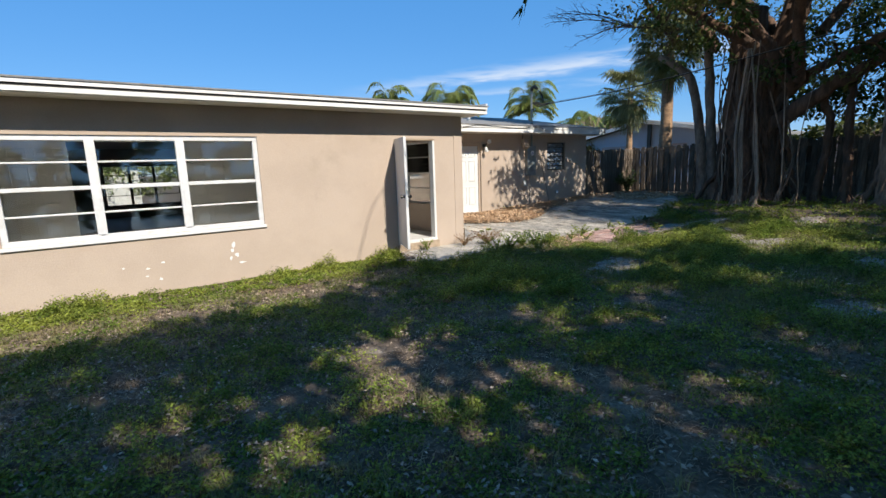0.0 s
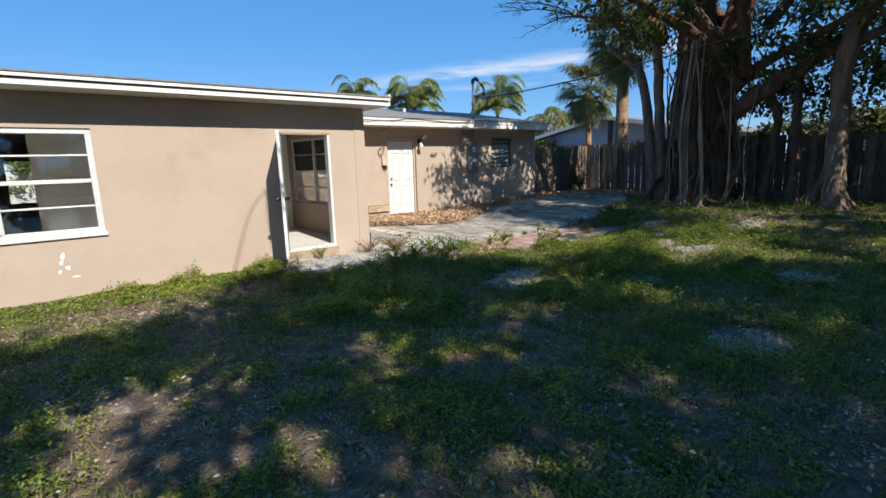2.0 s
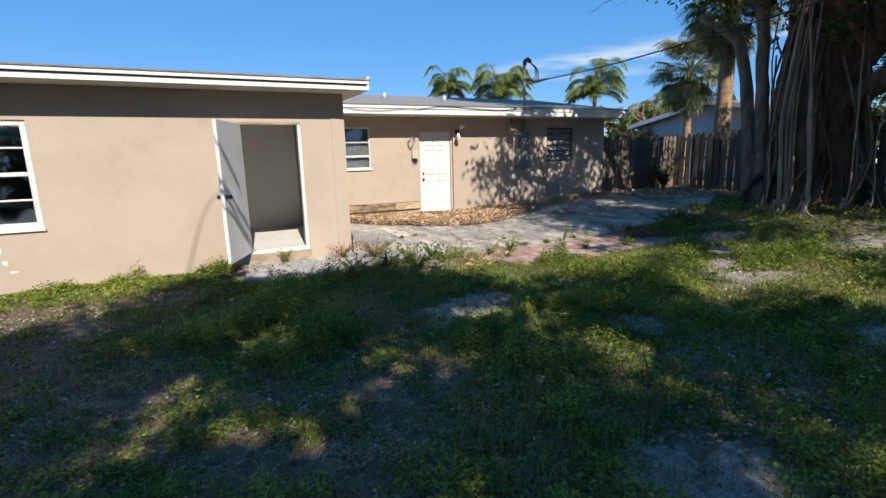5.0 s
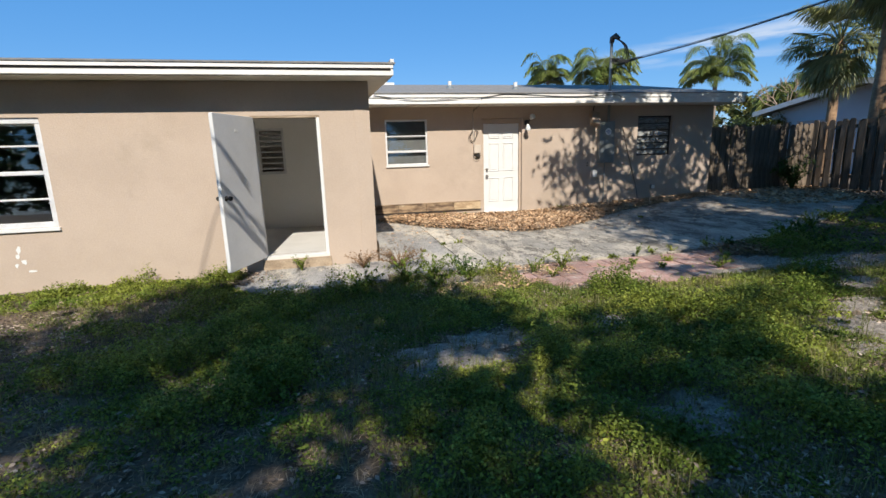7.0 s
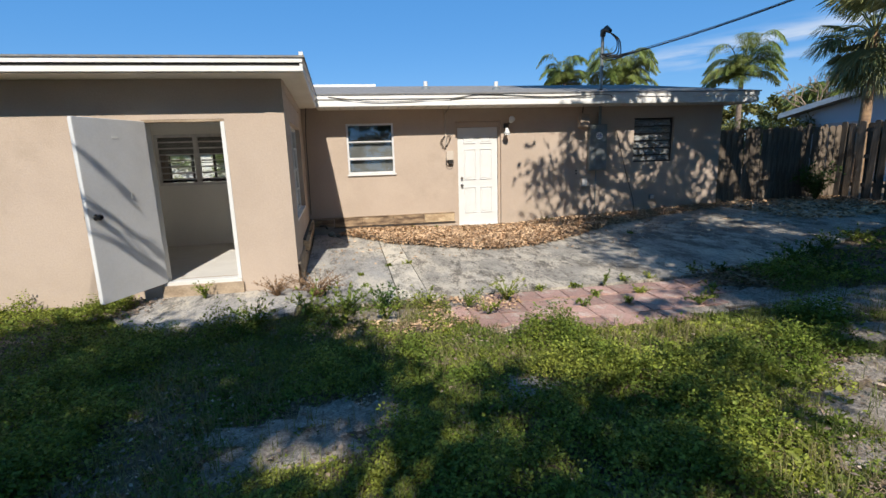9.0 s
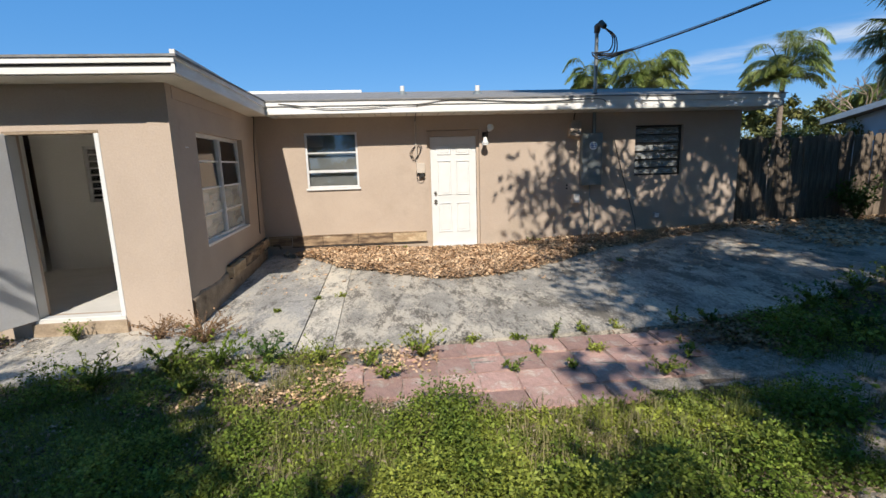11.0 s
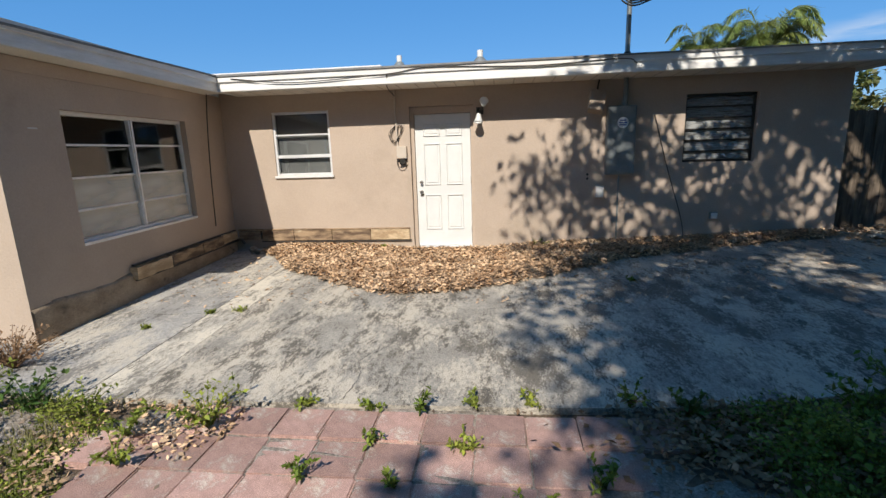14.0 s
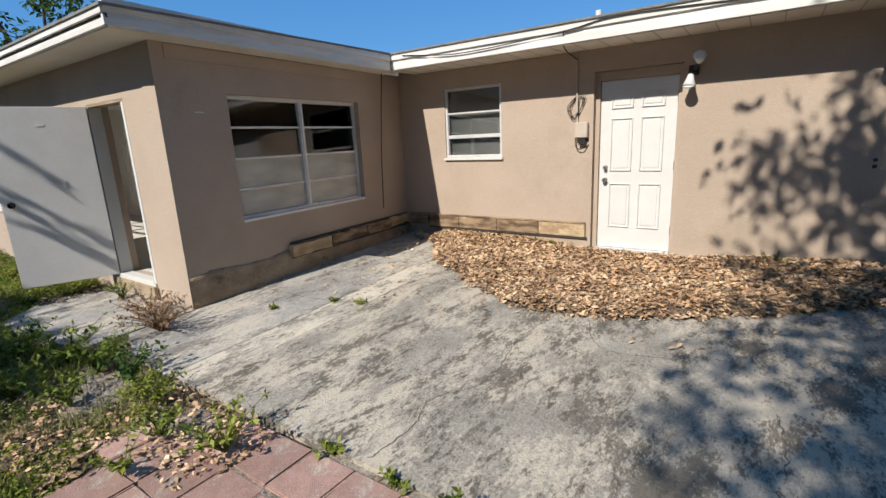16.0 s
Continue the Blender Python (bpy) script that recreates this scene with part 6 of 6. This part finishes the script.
x, y = scatter(rng, 2600, -3.5, 4.2, 6.3, 7.18, 0.7)
weeds("wall_weeds", rng, x, y, 34, 0.13, 0.026, WEED, "sunlit weeds along the foot of the wall", spread=0.08)
x, y = scatter(rng, 9000, 5.0, 12.0, 0.0, 6.8, 0.8)
blades("grass", rng, x, y, 8, 0.15, GRASS, "thin half-dry grass among the weeds")
x, y = scatter(rng, 7000, -3.5, 6.0, 0.0, 6.4, 0.8)
blades("lawn_grass", rng, x, y, 12, 0.15, GRASS, "long half-dry grass over the shaded lawn", (0.3, 1.0), 0.7)
xa, ya = rng.uniform(-3.5, 12, 12000), rng.uniform(0, 6.6, 12000)
k = ~(in_poly(xa, ya, PATIO) | in_poly(xa, ya, BRICKS) | in_poly(xa, ya, STEP)) & (cover(xa, ya) < 0.62)
blades("dry_grass", rng, xa[k], ya[k], 11, 0.13, STRAW, "flattened straw-coloured dead grass on bare soil", (0.6, 1.1), 0.3)


def sand_patches():
    rng = np.random.default_rng(121)
    for k, (px, py, rx, ry) in enumerate(PATCHES):
        if px < 5.5:                                     # those are bare earth under straw
            continue
        rings, seg = 9, 40
        a = np.linspace(0, 2 * np.pi, seg, endpoint=False)
        wob = 0.97 * (1 + 0.24 * np.sin(a * 2 + k) + 0.2 * np.sin(a * 3 + 5 * k) + 0.16 * np.sin(a * 5 + 2 * k) + 0.14 * rng.normal(size=seg))
        V, F = [], []
        for r in np.linspace(0.02, 1, rings):
            x, y = px + np.cos(a) * rx * 0.85 * r * wob, py + np.sin(a) * ry * 0.85 * r * wob
            V.append(np.stack([x, y, ground_z(x, y) + 0.016 * (1 - r ** 4) + 0.012 * rng.normal(size=seg) * (r < 0.95) * 0.4 + 0.004], -1))
        V[-1][:, 2] -= 0.035
        for i in range(rings - 1):
            j = np.arange(seg)
            F.append(np.stack([i * seg + j, i * seg + (j + 1) % seg, (i + 1) * seg + (j + 1) % seg, (i + 1) * seg + j], -1))
        tagged(raw("sand_patch", np.concatenate(V), np.concatenate(F), SAND, None, True), "bare patch of pale grey sand in the yard", "sand", kind="stuff")


sand_patches()


def off_sand(x, y):
    """Away from the bare patches of sand."""
    ok = np.ones(len(x), bool)
    for px, py, rx, ry in PATCHES:
        if px < 5.5:
            continue
        ok &= (((x - px) / rx) ** 2 + ((y - py) / ry) ** 2 > 0.35) | ((np.sin(x * 91.7 + y * 57.3) * 43758.5) % 1.0 < 0.3)
    return ok


def litter(name, rng, x, y, lift, size, mat, label, curl=0.5, up=1.0):
    n = len(x)
    a = rng.uniform(0, 6.283, n)
    C = np.stack([x, y, ground_z(x, y) + lift], -1)
    D = np.stack([np.cos(a), np.sin(a), rng.normal(0, 0.22, n)], -1)
    N = np.stack([rng.normal(0, curl, n), rng.normal(0, curl, n), np.full(n, up)], -1)
    L = size * rng.uniform(0.6, 1.4, n)
    v, f = leaf_quads(C, D, N, L, L * rng.uniform(0.35, 0.6, n))
    tagged(raw(name, v, f, mat), label, "leaf litter", kind="stuff")


xa, ya = rng.uniform(-4, 14, 52000), rng.uniform(-1, 7.1, 52000)
k = ~(in_poly(xa, ya, PATIO) | in_poly(xa, ya, STEP) | in_poly(xa, ya, HOUSE)) & (rng.random(52000) < np.where(in_poly(xa, ya, BRICKS), 0.03, 0.9))
k &= off_sand(xa, ya)
litter("leaf_litter", rng, xa[k], ya[k], rng.uniform(0.01, 0.03, k.sum()), 0.036, LITTER_D, "brown and grey dead leaves strewn over the soil")

LITTER_P = material("pale_dead_leaves", (0.40, 0.32, 0.245), (0.21, 0.152, 0.105), 3.0, 0.8, island=0.6, fine=0.1)
xa, ya = rng.uniform(-3, 11.5, 46000), rng.uniform(-0.5, 6.2, 46000)
k = ~(in_poly(xa, ya, PATIO) | in_poly(xa, ya, STEP) | in_poly(xa, ya, BRICKS)) & (rng.random(46000) < 0.12 + 0.88 * sstep(fbm(xa, ya, 0.9, 41), 0.40, 0.62))
k &= off_sand(xa, ya)
litter("pale_litter", rng, xa[k], ya[k], rng.uniform(0.012, 0.035, k.sum()), 0.032, LITTER_P, "pale curled dead leaves and twigs between the weeds", 0.7)


def pile_height(x, y):
    """The heap of raked dry leaves along the house wall."""
    edge = np.interp(x, (6.0, 6.3, 7.02, 7.95, 8.66, 9.31, 10.03, 11.4, 13.0, 14.7), (10.5, 10.35, 9.5, 8.8, 8.52, 8.6, 8.97, 9.85, 10.25, 10.5)) + 0.16 * (fbm(x, y, 1.6, 17) - 0.5) + 0.14 * (fbm(x, y, 6.0, 18) - 0.5)
    left = sstep(x, 6.0, 6.35)
    body = sstep(y, edge, edge + 0.22) * left * (1 - sstep(x, 13.9, 14.6)) * (1 - 0.85 * sstep(y, 10.45, 10.7) * sstep(-np.abs(x - 9.0), -1.6, -0.6))
    return body * (0.05 + 0.035 * fbm(x, y, 2.0, 23)) * (1 - 0.35 * sstep(x, 10.5, 12.5))


def leaf_pile():
    rng = np.random.default_rng(111)
    t = tagged(new("leaf_pile"), "heap of dry tan leaves spread along the house wall", "leaf pile", kind="stuff")
    xs, ys = np.arange(5.9, 14.7, 0.06), np.arange(8.3, 10.86, 0.06)
    X, Y = np.meshgrid(xs, ys, indexing="ij")
    Hp = pile_height(X, Y)
    Z = ground_z(X, Y) + 0.02 + Hp + np.where(Hp > 0.02, 0.022, 0)
    n, m = X.shape
    i, j = np.meshgrid(np.arange(n - 1), np.arange(m - 1), indexing="ij")
    F = np.stack([i * m + j, (i + 1) * m + j, (i + 1) * m + j + 1, i * m + j + 1], -1).reshape(-1, 4)
    keep = (Hp.reshape(-1)[F] > 0.012).all(1)
    raw("heap", np.stack([X, Y, Z], -1).reshape(-1, 3), F[keep], LITTER_D, t, True)
    N_ = 85000
    x, y = rng.uniform(5.9, 14.7, N_), rng.uniform(8.2, 10.85, N_)
    h = pile_height(x, y)
    stray = rng.random(N_) < 0.012
    k = (h > 0.012) | stray
    x, y, h = x[k], y[k], h[k]
    a = rng.uniform(0, 6.283, len(x))
    C = np.stack([x, y, ground_z(x, y) + 0.05 + h + rng.uniform(0, 0.015, len(x))], -1)
    D = np.stack([np.cos(a), np.sin(a), rng.normal(0, 0.3, len(x))], -1)
    Nn = np.stack([rng.normal(0, 0.6, len(x)), rng.normal(0, 0.6, len(x)), np.ones(len(x))], -1)
    L = 0.046 * rng.uniform(0.5, 1.5, len(x))
    v, f = leaf_quads(C, D, Nn, L, L * rng.uniform(0.35, 0.55, len(x)))
    raw("leaves", v, f, LITTER, t)


leaf_pile()
xa, ya = rng.uniform(6.0, 8.2, 2600), rng.uniform(5.5, 6.4, 2600)
k = fbm(xa, ya, 1.8, 31) > 0.45 + 0.12 * (xa - 6.8)
litter("edge_leaves", rng, xa[k], ya[k], rng.uniform(0.025, 0.06, k.sum()), 0.04, LITTER, "tan fallen leaves gathered at the slab's edge", 0.6)
xa, ya = rng.normal(11.05, 0.32, 1900), rng.normal(6.2, 0.2, 1900)
k = ~in_poly(xa, ya, PATIO)
litter("edge_leaves", rng, xa[k], ya[k], rng.uniform(0.02, 0.10, k.sum()), 0.05, DRYWEED, "tan withered plants and leaves beside the pavers", 0.6)
xa, ya = rng.normal(3.95, 0.2, 420), rng.uniform(6.5, 7.15, 420)
litter("door_leaves", rng, xa, ya, rng.uniform(0.05, 0.08, 420), 0.05, LITTER_D, "brown leaves blown under the open door", 0.6)
xa, ya = rng.uniform(14.3, 17.8, 2500), rng.uniform(8.5, 11.1, 2500)
litter("fence_leaves", rng, xa, ya, rng.uniform(0.05, 0.07, 2500), 0.09, LITTER, "dry leaves along the foot of the fence", 0.6)


def clump(name, x, y, z, n, h, r, size, mat, label, seed):
    """One small plant with stems and leaves."""
    rng = np.random.default_rng(seed)
    t = tagged(new(name), label, "weed")
    pieces = []
    C, D = [], []
    for k in range(max(5, n // 14)):
        a = rng.uniform(0, 6.283)
        e = np.array([x + math.cos(a) * r * rng.uniform(0.4, 1), y + math.sin(a) * r * rng.uniform(0.4, 1), z + h * rng.uniform(0.5, 1)])
        P = smoothline([(x, y, z), (x * 0.6 + e[0] * 0.4, y * 0.6 + e[1] * 0.4, z + (e[2] - z) * 0.6), e], 8)
        pieces.append(tube_np(P, np.linspace(0.004, 0.0015, 8), 4))
        for q in range(14):
            i = rng.integers(2, 8)
            C.append(P[i])
            D.append(unit(rng, 1)[0] + np.array([0, 0, 0.3]))
    v, f = merged(pieces)
    raw("stem", v, f, mat, t)
    C, D = np.array(C), np.array(D)
    m = len(C)
    L = size * rng.uniform(0.6, 1.4, m)
    v, f = leaf_quads(C, D, np.tile((0, 0, 1.0), (m, 1)) + rng.normal(0, 0.4, (m, 3)), L, L * 0.5)
    raw("leaves", v, f, mat, t)


for k, (x, y, h, r, n) in enumerate(((8.05, 6.15, 0.28, 0.26, 260), (7.6, 6.05, 0.2, 0.2, 140), (7.75, 5.8, 0.16, 0.18, 120), (9.28, 6.35, 0.2, 0.1, 70), (9.62, 6.46, 0.09, 0.09, 60), (9.95, 6.47, 0.09, 0.1, 60), (10.55, 6.5, 0.16, 0.14, 110),
                                     (9.57, 6.08, 0.05, 0.14, 90), (9.05, 6.1, 0.05, 0.08, 50), (8.75, 5.78, 0.10, 0.1, 70), (9.25, 5.75, 0.07, 0.08, 50), (8.55, 6.42, 0.06, 0.1, 60), (8.95, 6.44, 0.05, 0.1, 50), (9.9, 5.55, 0.12, 0.18, 150), (10.25, 5.8, 0.12, 0.14, 110),
                                     (6.9, 8.0, 0.05, 0.07, 50), (7.15, 8.05, 0.05, 0.09, 50), (6.5, 7.6, 0.04, 0.05, 30), (10.35, 10.72, 0.14, 0.2, 150), (7.55, 10.75, 0.1, 0.06, 50), (8.0, 10.72, 0.1, 0.07, 50), (11.2, 9.0, 0.04, 0.08, 40), (7.2, 6.2, 0.2, 0.25, 160), (6.75, 5.9, 0.25, 0.28, 220))):
    clump("weed_plant", x, y, gz(x, y) + 0.03, n, h, r, 0.035, WEED, "small leafy green weed growing from a joint", 200 + k)
clump("dry_weed_plant", 6.02, 6.80, gz(6, 6.85) + 0.03, 900, 0.30, 0.40, 0.026, DRYWEED, "brown withered weed at the corner of the wing", 300)
clump("dry_weed_plant", 5.55, 6.93, gz(6, 6.95) + 0.03, 420, 0.24, 0.28, 0.026, DRYWEED, "brown withered weed against the wing wall", 301)
for k, (x, y, h, r, n) in enumerate(((10.85, 6.42, 0.16, 0.14, 160), (11.75, 6.4, 0.2, 0.25, 240), (12.1, 6.6, 0.24, 0.25, 260), (12.5, 6.7, 0.2, 0.28, 240), (12.9, 6.85, 0.26, 0.3, 280), (13.6, 7.1, 0.2, 0.3, 260), (11.9, 5.95, 0.26, 0.34, 400),
                                     (6.35, 6.2, 0.3, 0.3, 320), (6.0, 6.15, 0.32, 0.3, 300), (6.75, 6.25, 0.26, 0.24, 240), (5.5, 5.95, 0.28, 0.3, 300), (6.3, 5.75, 0.3, 0.34, 320))):
    clump("weed_plant", x, y, gz(x, y) + 0.02, n, h, r, 0.04, WEED if k % 3 else WEED_D, "bushy green weed spreading over the slab's edge", 240 + k)
clump("bush", 16.9, 10.75, gz(16.9, 10.7) + 0.03, 900, 0.85, 0.5, 0.08, WEED_D, "dark green bush growing at the fence corner", 303)
clump("weed_plant", 4.75, 7.02, 0.06, 200, 0.22, 0.16, 0.03, WEED, "green weed under the doorway sill", 302)


def crack(pts, label, w=0.0042, lift=0.0475):
    """A thin uneven crack line in the slab."""
    rng = np.random.default_rng(int(pts[0][0] * 100))
    P = smoothline([(a, b, 0) for a, b in pts], 14 * len(pts))
    P[:, :2] += rng.normal(0, 0.006, (len(P), 2))
    Tn = np.gradient(P, axis=0)
    S = np.stack([-Tn[:, 1], Tn[:, 0]], -1)
    S /= np.linalg.norm(S, axis=1, keepdims=True) + 1e-9
    ww = (w * rng.uniform(0.25, 1.0, len(P)))[:, None]
    A, B = P[:, :2] - S * ww, P[:, :2] + S * ww
    V = np.concatenate([np.column_stack([A, ground_z(A[:, 0], A[:, 1]) + lift]), np.column_stack([B, ground_z(B[:, 0], B[:, 1]) + lift])])
    n = len(P)
    i = np.arange(n - 1)
    tagged(raw("pavement_crack", V, np.stack([i, i + 1, n + i + 1, n + i], -1), CRACK_SHADE), label, "crack", kind="structure")


crack([(8.75, 6.47), (8.78, 6.8), (8.72, 7.05), (8.9, 7.4), (8.82, 7.95)], "thin dark crack across the concrete patio")
crack([(9.15, 8.6), (9.4, 8.15), (9.9, 8.2), (10.3, 8.05), (10.42, 7.5), (10.4, 7.05), (10.55, 6.55)], "branching dark crack across the concrete patio")
crack([(6.88, 8.0), (6.5, 7.95), (6.0, 7.98)], "narrow joint across the concrete strip", 0.005, 0.0425)
crack([(10.4, 7.9), (11.3, 8.1), (12.4, 7.9), (13.2, 8.2)], "faint crack running through the shaded concrete")


# ---- pavers ----
def pavers():
    t = tagged(new("paver_path"), "worn red square concrete pavers set in sand", "pavers", kind="structure")
    rng = random.Random(7)
    meshes = []
    for k in range(5):
        bm = bmesh.new()
        box(bm, -0.1435, 0.1435, -0.149, 0.149, -0.06, 0.0)
        bevelled(bm, 0.006 + 0.002 * (k % 3), 2)
        for v in bm.verts:
            v.co.x += rng.uniform(-0.003, 0.003)
            v.co.y += rng.uniform(-0.003, 0.003)
        me = bpy.data.meshes.new("paver")
        bm.to_mesh(me)
        bm.free()
        me.materials.append(PAVER)
        meshes.append(me)
    for r in range(4):
        for c in range(12):
            x, y = 7.42 + c * 0.293 + 0.012 * r, 6.25 - r * 0.304
            if (c < 1 and r > 1) or (c < 2 and r > 2) or (c > 10 and r > 0) or (c > 9 and r > 1) or (r == 3 and c > 7) or (r == 0 and c in (0, 1)):
                continue
            p = new("paver", rng.choice(meshes))
            p.parent = t
            p.matrix_basis = pose(x, y, gz(x, y) + 0.032 + rng.uniform(-0.007, 0.005), rng.uniform(-1, 1), rng.uniform(-1, 1), rng.uniform(-1.2, 1.2) + rng.choice((0, 180)))


pavers()
